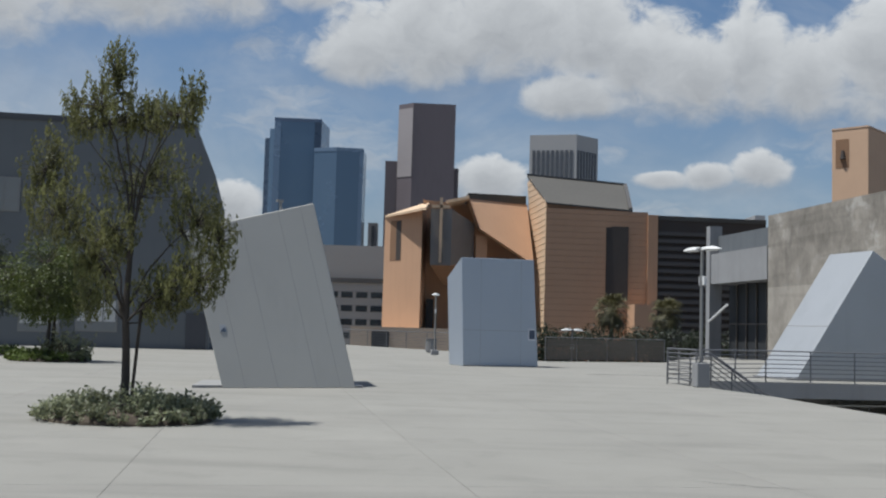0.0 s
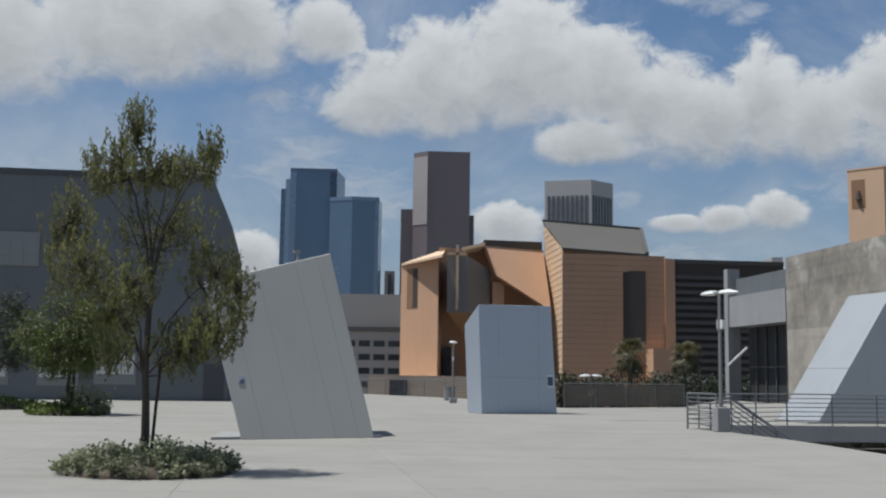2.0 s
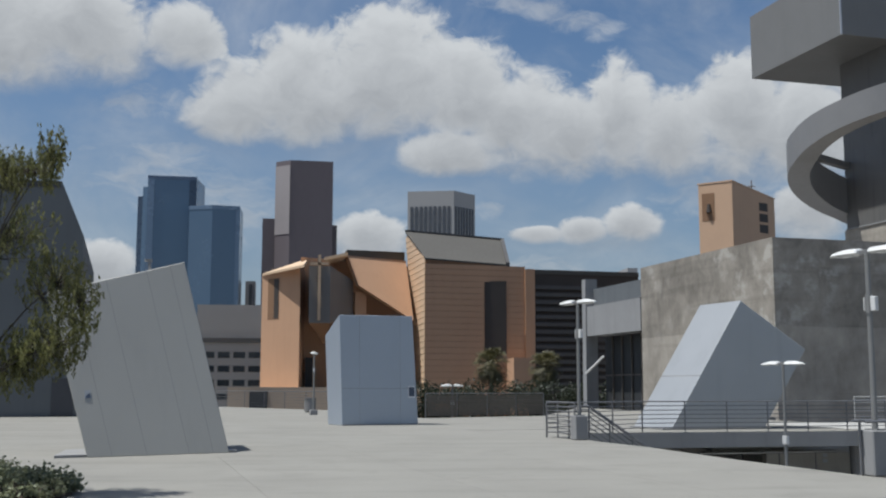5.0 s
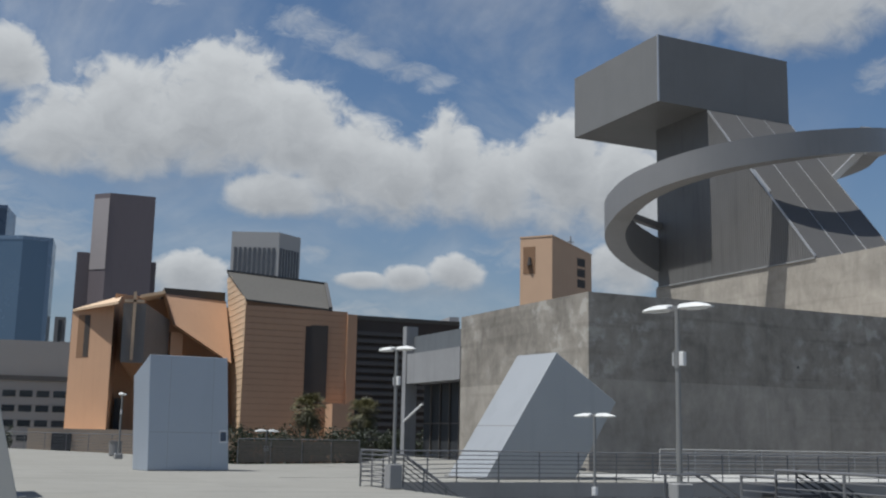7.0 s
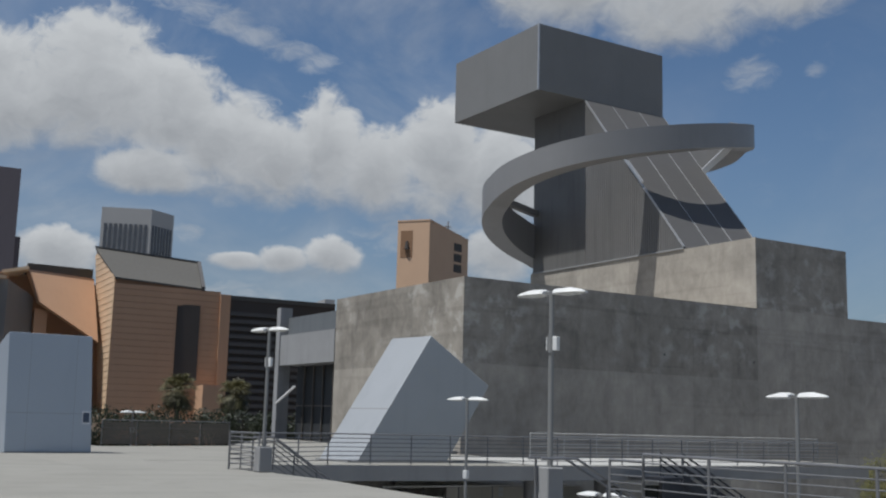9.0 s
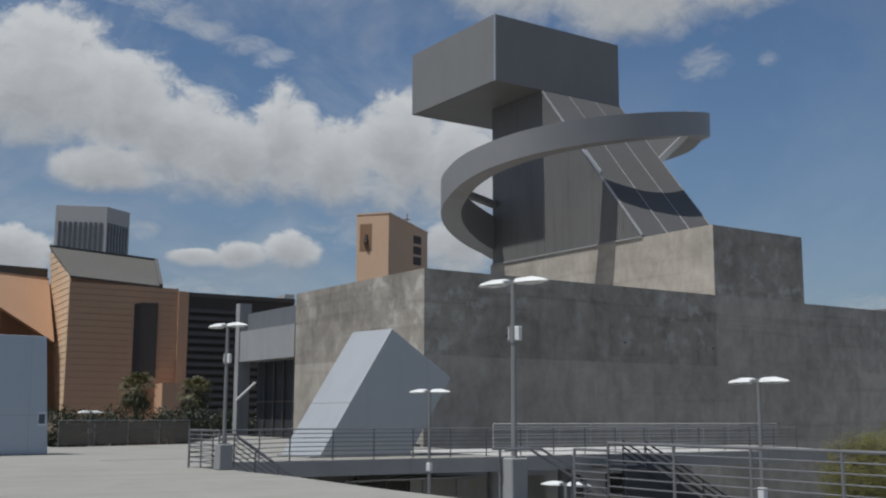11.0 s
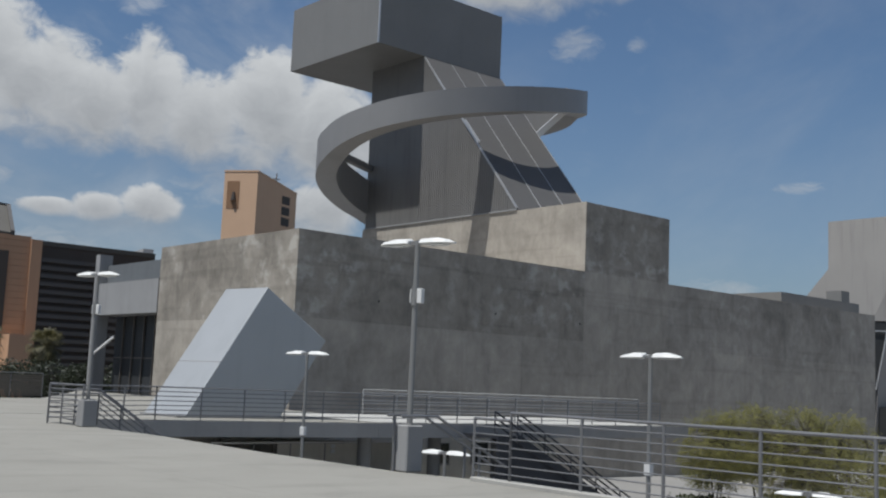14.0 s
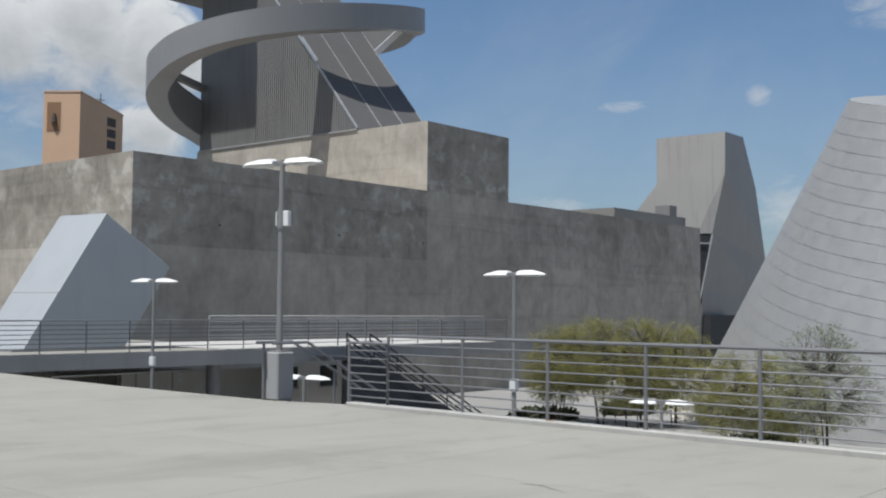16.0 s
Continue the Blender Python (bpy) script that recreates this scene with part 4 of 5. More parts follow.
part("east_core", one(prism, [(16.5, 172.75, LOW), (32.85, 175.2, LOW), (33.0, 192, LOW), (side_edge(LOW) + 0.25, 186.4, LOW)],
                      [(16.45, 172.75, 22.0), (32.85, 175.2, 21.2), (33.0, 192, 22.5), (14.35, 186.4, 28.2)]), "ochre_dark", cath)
for k in range(28):
    z0 = 0.2 + 0.97 * k
    z1 = z0 + 0.93
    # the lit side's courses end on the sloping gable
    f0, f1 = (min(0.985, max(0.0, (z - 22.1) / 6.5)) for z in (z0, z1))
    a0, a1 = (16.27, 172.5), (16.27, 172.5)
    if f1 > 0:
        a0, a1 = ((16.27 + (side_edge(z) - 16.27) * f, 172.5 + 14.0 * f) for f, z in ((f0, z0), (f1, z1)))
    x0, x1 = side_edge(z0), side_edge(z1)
    # paler ochre puts the sunlight on this side into its colour
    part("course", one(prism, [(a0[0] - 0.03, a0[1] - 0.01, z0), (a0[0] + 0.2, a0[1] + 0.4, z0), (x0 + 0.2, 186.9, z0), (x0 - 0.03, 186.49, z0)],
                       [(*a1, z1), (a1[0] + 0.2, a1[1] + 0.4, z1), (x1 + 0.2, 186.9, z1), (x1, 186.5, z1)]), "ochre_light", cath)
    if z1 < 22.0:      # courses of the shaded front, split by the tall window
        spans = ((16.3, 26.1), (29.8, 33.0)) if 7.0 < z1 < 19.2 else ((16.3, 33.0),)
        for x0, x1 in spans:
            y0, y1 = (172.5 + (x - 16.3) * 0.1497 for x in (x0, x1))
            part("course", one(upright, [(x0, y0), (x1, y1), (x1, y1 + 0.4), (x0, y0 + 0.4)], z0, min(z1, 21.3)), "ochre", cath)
part("east_roof", one(prism, [(16.32, 172.5, 22.0), (29.9, 174.6, 21.3), (31.55, 189.8, 27.4), (14.15, 186.4, 28.15)],
                      [(16.32, 172.5, 22.25), (29.9, 174.6, 21.6), (31.55, 189.8, 27.7), (14.15, 186.4, 28.5)]), "zinc", cath)
part("roof_verge", one(prism, [(29.8, 174.4, 21.2), (30.4, 174.5, 21.2), (32.0, 189.8, 27.2), (31.4, 189.8, 27.2)], [(29.8, 174.4, 21.9), (30.4, 174.5, 21.9), (32.0, 189.8, 28.0), (31.4, 189.8, 28.0)]), "louvre", cath)
part("ridge_cap", one(beam, (14.1, 186.3, 28.6), (31.7, 189.8, 27.85), 0.35, 0.3), "louvre", cath)
part("tall_window", one(box, 26.15, 29.75, 174.1, 176, 7.0, 18.8), "brown_dark", cath)
# darker backing puts the shade between the louvres into colour
block_of("louvre_hall", [(33.0, 175.2), (53, 178), (53, 195), (33.0, 195)], [20.5, 20.2, 20.2, 20.5], "brown_dark", "dark louvred hall")
for k in range(15):
    z0 = 0.6 + 1.22 * k
    part("louvre", one(upright, [(34.2, 174.9), (52.9, 177.4), (52.9, 177.9), (34.2, 175.4)], z0, z0 + 0.62), "louvre", cath)
part("corner_pier", one(upright, [(32.98, 174.6), (34.6, 174.8), (34.6, 176), (32.98, 176)], LOW, 20.9), "ochre", cath)
part("hall_roof", one(upright, [(33.0, 175.0), (53, 177.8), (53, 195), (33.0, 195)], 20.2, 20.9), "zinc", cath)
block_of("porch_wall", [(29.8, 168), (33.2, 168.5), (33.2, 175), (29.8, 175)], 6.2, "ochre")
terrace = tagged(part("terrace_wall", one(upright, [(-14, 168), (2, 169), (2, 174.5), (-14, 174.5)], LOW, 1.6), "tan_wall"), "tan terrace wall below the cathedral", "wall", kind="structure")
part("dark_gate", one(box, -10.7, -8.0, 167.8, 168.6, -2, 0.9), "dark", terrace)

belfry = thing("bell_tower", (61, 158, LOW), "ochre concrete bell tower with open bell slots", "bell tower")
BELL = [(57.6, 160.5), (61.63, 157.0), (70.65, 162.5), (65.5, 166.5)]
block_of("shaft", BELL, [32.75, 32.8, 31.1, 31.3], "bell_ochre", parent=belfry)

# proud panels stand for the open slots, inner shade put into their colour
for x0, x1, y0, y1 in ((57.98, 59.5, 160.17, 158.85),):
    slot = part("bell_slot", one(upright, [(x0, y0 - 0.05), (x1, y1 - 0.05), (x1 + 0.3, y1 + 0.4), (x0 + 0.3, y0 + 0.4)], 27.0, 31.3), "ochre_dark", belfry, "bell slot panel with its shade put into the colour")
    part("bell", one(bar, (58.75, 159.3, 28.3), (58.75, 159.3, 29.6), 0.42, 0.2, 12), "brown_dark", slot)
for k in range(3):
    z0 = 25.5 + 1.72 * k
    part("side_slot", one(upright, [(67.3, 160.40), (69.1, 161.50), (68.9, 161.9), (67.1, 160.8)], z0, z0 + 1.3), "brown_dark", belfry)
part("coping", one(prism, [(57.5, 160.5, 32.75), (61.63, 156.9, 32.8), (70.75, 162.5, 31.1), (65.5, 166.6, 31.3)], [(57.5, 160.5, 32.97), (61.63, 156.9, 33.02), (70.75, 162.5, 31.32), (65.5, 166.6, 31.52)]), "bell_ochre", belfry)
part("cross_upright", one(box, 66.75, 66.9, 162, 162.15, 31.3, 34.0), "lamp_pole", belfry, "thin metal cross")
part("cross_arm", one(box, 66.25, 67.4, 162, 162.15, 33.0, 33.15), "lamp_pole", belfry)

# ---- downtown towers ----


def tower_block(name, plan, z1, material, label, z0=LOW, category="skyscraper"):
    xs, ys = [p[0] for p in plan], [p[1] for p in plan]
    t = thing(name, (sum(xs) / len(xs), sum(ys) / len(ys), z0), label, category, "downtown skyline")
    body = part("tower_wall", one(upright, plan, z0, z1), material, t)
    return t, body


t, _ = tower_block("glass_tower", [(-104.0, 650), (-76, 652), (-74, 680), (-106, 680)], 126.0, "blue_glass", "tall faceted blue glass office tower")
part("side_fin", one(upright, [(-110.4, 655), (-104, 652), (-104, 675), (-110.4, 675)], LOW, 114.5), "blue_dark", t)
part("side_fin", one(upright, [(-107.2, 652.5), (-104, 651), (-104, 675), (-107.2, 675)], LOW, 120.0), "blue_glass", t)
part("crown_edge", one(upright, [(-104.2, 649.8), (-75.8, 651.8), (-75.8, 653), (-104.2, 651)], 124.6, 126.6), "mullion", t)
# lit and shaded facets get paler and darker copies of the glass
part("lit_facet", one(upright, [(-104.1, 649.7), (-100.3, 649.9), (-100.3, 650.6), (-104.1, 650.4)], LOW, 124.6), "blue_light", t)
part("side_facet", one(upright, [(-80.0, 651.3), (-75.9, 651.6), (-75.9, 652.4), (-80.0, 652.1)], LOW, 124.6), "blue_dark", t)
t, _ = tower_block("glass_tower", [(-79.0, 645), (-65, 640), (-49.3, 643), (-49.3, 668), (-79, 668)], 107.5, "blue_glass", "shorter blue glass office tower")
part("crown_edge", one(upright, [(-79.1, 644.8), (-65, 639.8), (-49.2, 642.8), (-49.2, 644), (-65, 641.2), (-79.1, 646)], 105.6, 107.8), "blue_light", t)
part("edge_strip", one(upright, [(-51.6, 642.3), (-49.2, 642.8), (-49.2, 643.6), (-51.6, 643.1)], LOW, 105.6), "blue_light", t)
t, _ = tower_block("stone_tower", [(-29.3, 655), (-20.4, 648), (5.2, 650), (5.2, 678), (-29.3, 678)], 137.5, "brown_stone", "dark brown stone-clad office tower")
# paler copy of the stone puts the flank's light into colour
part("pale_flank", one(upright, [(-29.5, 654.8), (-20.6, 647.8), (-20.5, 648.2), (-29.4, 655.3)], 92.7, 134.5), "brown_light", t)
part("side_wing", one(upright, [(-37, 660), (-29.3, 660), (-29.3, 675), (-37, 675)], LOW, 103.5), "brown_stone", t)
part("side_wing", one(upright, [(5.2, 660), (8, 660), (8, 675), (5.2, 675)], LOW, 100), "brown_stone", t)
t, _ = tower_block("fin_tower", [(50.9, 655), (78.6, 648), (93.5, 662), (66, 670)], 121.0, "grey_stone", "pale grey office tower with tall vertical fins")
for k in range(9):
    f0 = 0.06 + 0.9 * k / 9
    a = Vector((50.9, 655)).lerp(Vector((78.6, 648)), f0)
    b = Vector((50.9, 655)).lerp(Vector((78.6, 648)), f0 + 0.062)
    part("window_strip", one(upright, [(a.x, a.y - 0.4), (b.x, b.y - 0.4), (b.x, b.y + 1), (a.x, a.y + 1)], LOW, 111.5), "grey_glass", t)
for k in range(7):
    f0 = 0.05 + 0.92 * k / 7
    a = Vector((78.6, 648)).lerp(Vector((93.5, 662)), f0)
    b = Vector((78.6, 648)).lerp(Vector((93.5, 662)), f0 + 0.07)
    part("window_strip", one(upright, [(a.x + 0.3, a.y - 0.3), (b.x + 0.3, b.y - 0.3), (b.x - 1, b.y + 1), (a.x - 1, a.y + 1)], LOW, 111.5), "grey_glass", t)
t, _ = tower_block("slim_tower", [(-48.4, 690), (-42.4, 690), (-42.4, 700), (-48.4, 700)], 68, "grey_stone", "slim pale tower far off")
part("window_strip", one(box, -46.2, -44.2, 689.5, 691, LOW, 66), "grey_glass", t)

# pale office block between the plaza box and the cathedral
office = thing("office_block", (-16, 220, LOW), "pale low office block with ribbon windows and rooftop plant", "office building")
part("tower_wall", one(upright, [(-27, 220), (-11.5, 220), (-11.5, 240), (-27, 240)], LOW, 10.4), "office", office)
part("roof_band", one(box, -27, -11.4, 219.6, 240, 10.4, 11.3), "louvre", office)
part("upper_storey", one(box, -24.8, -11.4, 221, 240, 11.3, 18.0), "office", office)
for row in range(4):
    for col in range(5):
        x0 = -26.4 + col * 3.0
        w0 = part("window", one(box, x0, x0 + 2.3, 219.9, 220.3, -0.9 + row * 2.75, 0.3 + row * 2.75), "glass", office)

# a roof far behind the pavilion
far_roof = thing("rooftop_plant", (81, 290, LOW), "grey rooftop plant room far behind the hall", "building")
part("plant_room", one(box, 83.4, 86.2, 290, 300, LOW, 34.4), "grey_stone", far_roof)
part("plant_room", one(box, 81.4, 83.4, 290, 300, LOW, 33.2), "grey_glass", far_roof)

# ---- railings ----


def railing(posts, high, bars, label, group="plaza railings", post_r=0.025, bar_r=0.012, top_r=0.024, base=0.16, z=0.0, drop=None, plates=False, metal="rail"):
    """Posts joined by level bars under a round top rail; drop: heights of the posts' feet for a stair."""
    feet = drop or [z] * len(posts)
    t = thing("railing", (posts[0][0], posts[0][1], feet[0]), label, "railing", group)
    for (x, y), f in zip(posts, feet):
        part("post", one(bar, (x, y, f), (x, y, f + high), post_r, n=8), metal, t)
    for (x, y), f in zip(posts, feet):
        part("foot_plate", one(bar, (x, y, f), (x, y, f + 0.097 if plates else f + 0.012), 0.034, n=10), metal, t)
    for (p, q), (f, g) in zip(zip(posts, posts[1:]), zip(feet, feet[1:])):
        part("top_rail", one(bar, (*p, f + high), (*q, g + high), top_r, n=8), metal, t)
        for k in range(bars):
            h = base + (high - base) * k / bars
            part("bar", one(bar, (*p, f + h), (*q, g + h), bar_r, n=6), metal, t)
    return t


NEAR = [(10.20, 17.42)] + [(10.31 + 0.178 * k, 16.55 - 1.527 * k) for k in range(12)]
railing(NEAR[1:], 1.12, 7, "grey metal plaza railing with seven bars along the edge")
railing(NEAR[:2], 1.0, 7, "short grey return railing at the stair head")
deck_posts = [su(-17.0 + 1.675 * k, -17.9) for k in range(17)]
railing([(p.x, p.y) for p in deck_posts], 1.07, 6, "grey metal railing along the deck edge", bar_r=0.017)
far_posts = [su(-2.84 + 2.03 * k, -10.5) for k in range(11)]
# paler copy of the rail metal carries the sunlight in its colour
railing([(p.x, p.y) for p in far_posts], 1.17, 8, "galvanised railing on the deck's far side, coloured as sunlit", bar_r=0.021, metal="rail_pale")
railing([(7.25, 34.9), (7.45, 34.2), (7.62, 32.6)], 1.1, 7, "grey railing round the stair head", bar_r=0.019)
back_posts = [Vector((7.11, 34.3)).lerp(Vector((deck_posts[0].x, deck_posts[0].y)), k / 3) for k in range(4)]
railing([(p.x, p.y) for p in back_posts], 1.07, 6, "grey metal railing behind the stair head", bar_r=0.017)
stair_rail = railing([(7.62, 33.4), (8.28, 33.5), (8.95, 33.6), (9.7, 33.72), (10.6, 33.86)], 0.97, 5, "sloping grey stair railing with a second handrail", bar_r=0.018, drop=[0.02, 0.02, -0.42, -0.92, -1.52])
for a, b in (((8.34, 33.38, 0.88), (10.66, 33.74, -0.66)), ((7.75, 33.3, 0.88), (8.34, 33.38, 0.88))):
    part("handrail", one(bar, a, b, 0.022, n=8), "rail", stair_rail)
for dy, own_post in ((0.0, True), (-0.5, False)):
    rail = thing("stair_handrail", (9.7, 19.2 + dy, 0), "grey metal stair handrail on posts", "handrail", "stair handrails")
    if own_post:
        part("post", one(bar, (9.68, 19.16, 0), (9.68, 19.16, 0.96), 0.025, n=8), "rail", rail)
    part("level_rail", one(bar, (9.5, 19.1 + dy, 0.96), (10.4, 19.42 + dy, 0.96), 0.025, n=8), "rail", rail)
    part("sloping_rail", one(bar, (10.4, 19.42 + dy, 0.96), (12.4, 20.1 + dy, 0.02), 0.025, n=8), "rail", rail)
    part("post", one(bar, (11.6, 19.83 + dy, -0.9), (11.6, 19.83 + dy, 0.40), 0.025, n=8), "rail", rail)
fence_a, fence_b = Vector((5.4, 56.4)), Vector((12.5, 61.0))
fence_posts = [Vector((5.4, 56.4)).lerp(Vector((12.5, 61.0)), k / 4) for k in range(5)]
railing([(p.x, p.y) for p in fence_posts], 1.25, 3, "dark metal fence along the plaza's far edge")
fence_posts = [Vector((-9.2, 92.4)).lerp(Vector((0.6, 79.5)), k / 6) for k in range(7)]
railing([(p.x, p.y) for p in fence_posts], 1.25, 5, "dark metal fence along the plaza's far edge")

# ---- lamps ----


def street_lamp(label, pole_h, arm=0.80, plate=1.0):
    t = thing("street_lamp", (0, 0, 0), label, "street lamp", "twin-headed plaza lamps")
    part("pole", one(bar, (0, 0, 0), (0, 0, pole_h + 0.02), 0.055, 0.045, 12), "lamp_pole", t)
    part("base_plate", one(box, -0.13, 0.13, -0.13, 0.13, 0, 0.025), "lamp_pole", t)
    part("arm", one(beam, (-0.2, 0, pole_h - 0.03), (0.2, 0, pole_h - 0.03), 0.07, 0.07), "lamp_pole", t)
    for s in (-1, 1):
        bm = bmesh.new()
        prof = [(0.12, 0.15, 0.07), (0.15, 0.175, 0.10), (0.44, 0.19, 0.108), (0.67, 0.15, 0.062), (arm, 0.055, 0.012)]
        rings = []
        for x, hw, hh in prof:
            rings.append([bm.verts.new((s * x, y, pole_h - 0.05 + z)) for y, z in ((-hw, 0), (-hw * 0.75, hh * 0.7), (0, hh), (hw * 0.75, hh * 0.7), (hw, 0), (0, -0.02))])
        for p, q in zip(rings, rings[1:]):
            for i in range(6):
                bm.faces.new((p[i], p[(i + 1) % 6], q[(i + 1) % 6], q[i]))
        bm.faces.new(rings[0]), bm.faces.new(rings[-1])
        head = part("lamp_head", bm, "lamp_head", t, "white wing-shaped lamp shell", smooth=False)
        part("lens", one(box, s * 0.43 - 0.18, s * 0.43 + 0.18, -0.09, 0.09, pole_h - 0.085, pole_h - 0.066), "lens", head)
    if plate > 2:
        part("junction_box", one(box, -0.078, 0.078, -0.075, 0.075, pole_h - plate - 0.12, pole_h - plate + 0.15), "white_metal", t, "white box wrapped round the pole", bevel=0.01)
    elif plate:
        part("junction_box", one(box, 0.06, 0.165, -0.05, 0.05, pole_h - plate - 0.11, pole_h - plate + 0.15), "white_metal", t, "small white box strapped to the pole", bevel=0.01)
        part("bracket_plate", one(box, -0.085, -0.066, -0.05, 0.05, pole_h - plate - 0.1, pole_h - plate + 0.14), "white_metal", t)
        part("sleeve", one(bar, (0, 0, pole_h - plate - 0.15), (0, 0, pole_h - plate + 0.19), 0.068, n=14), "lamp_pole", t)
    return t


def pedestal(x, y, z, w, h, turn=0.0):
    t = tagged(part("lamp_pedestal", one(box, -w / 2, w / 2, -w / 2, w / 2, 0, h), "fascia", bevel=0.02), "square grey concrete lamp pedestal", "pedestal", "lamp pedestals")
    t.matrix_basis = pose(x, y, z, 0, 0, turn)
    return t


lamp = street_lamp("grey pole lamp with two white wing-shaped heads", 3.24)
lamp.matrix_basis = pose(9.92, 19.06, 0.80, 0, 0, -66)
pedestal(9.92, 19.06, 0, 0.36, 0.80, 8)
tall = street_lamp("tall grey pole lamp with two white heads rising from the court", 6.85, plate=2.45)
tall.matrix_basis = pose(14.73, 33.86, LOW, 0, 0, -58)
copy_thing(tall, pose(16.55, 20.17, LOW, 0, 0, -78))
entry_lamp = street_lamp("slender grey pole lamp with two white heads beside the stair", 3.43)
entry_lamp.matrix_basis = pose(7.78, 32.7, 0.72, 0, 0, -62)
LAMPS = [(22.0, 20.47, LOW + 0.55, -62), (16.37, 28.1, LOW + 0.95, -62)]
for x, y, z, a in LAMPS:
    copy_thing(lamp, pose(x, y, z, 0, 0, a))
pedestal(7.78, 32.7, 0, 0.40, 0.72, 10)
pedestal(22.0, 20.47, LOW, 0.42, 0.55, 10)
pedestal(16.37, 28.1, LOW, 0.42, 0.95, 10)

# rust on the kerb round one post
stain = bmesh.new()
rng = random.Random(5)
ring = [stain.verts.new((10.66 + 0.06 * math.cos(k * 0.628) * rng.uniform(0.5, 1.1), 13.42 + 0.10 * math.sin(k * 0.628) * rng.uniform(0.5, 1.1), 0.0655)) for k in range(10)]
stain.faces.new(ring)
part("rust_stain", stain, "rust", bpy.data.objects["kerb"], "rusty stain on the kerb")

# ---- planting ----


def leaf(bm, rng, p, d, s, fat=0.34):
    q = d.cross(Vector((rng.uniform(-1, 1), rng.uniform(-1, 1), rng.uniform(-1, 1)))).normalized()
    a, b = bm.verts.new(p - d * s), bm.verts.new(p + d * s)
    l, r = bm.verts.new(p + q * s * fat), bm.verts.new(p - q * s * fat)
    bm.faces.new((a, l, b)), bm.faces.new((a, b, r))


def leaf_cloud(bm, rng, clumps, per, size, spread, droop=0.3):
    """Small folded leaves scattered about the clump centres."""
    for c, r in clumps:
        for _ in range(per):
            o = Vector((rng.gauss(0, 1), rng.gauss(0, 1), rng.gauss(0, 1)))
            o = o.normalized() * (r * rng.random() ** 0.5) if o.length else o
            d = Vector((rng.uniform(-1, 1), rng.uniform(-1, 1), rng.uniform(-1.1, 0.5) - droop)).normalized()
            leaf(bm, rng, c + Vector((o.x, o.y, o.z * spread)), d, size * rng.uniform(0.6, 1.3), 0.38)


COURT = [(0.36, 0.4), (0.46, 0.85), (0.62, 1.0), (0.8, 0.9), (0.92, 0.6), (1.0, 0.25)]
ROUND = [(0.18, 0.5), (0.3, 0.9), (0.5, 1.0), (0.7, 0.9), (0.86, 0.62), (1.0, 0.2)]


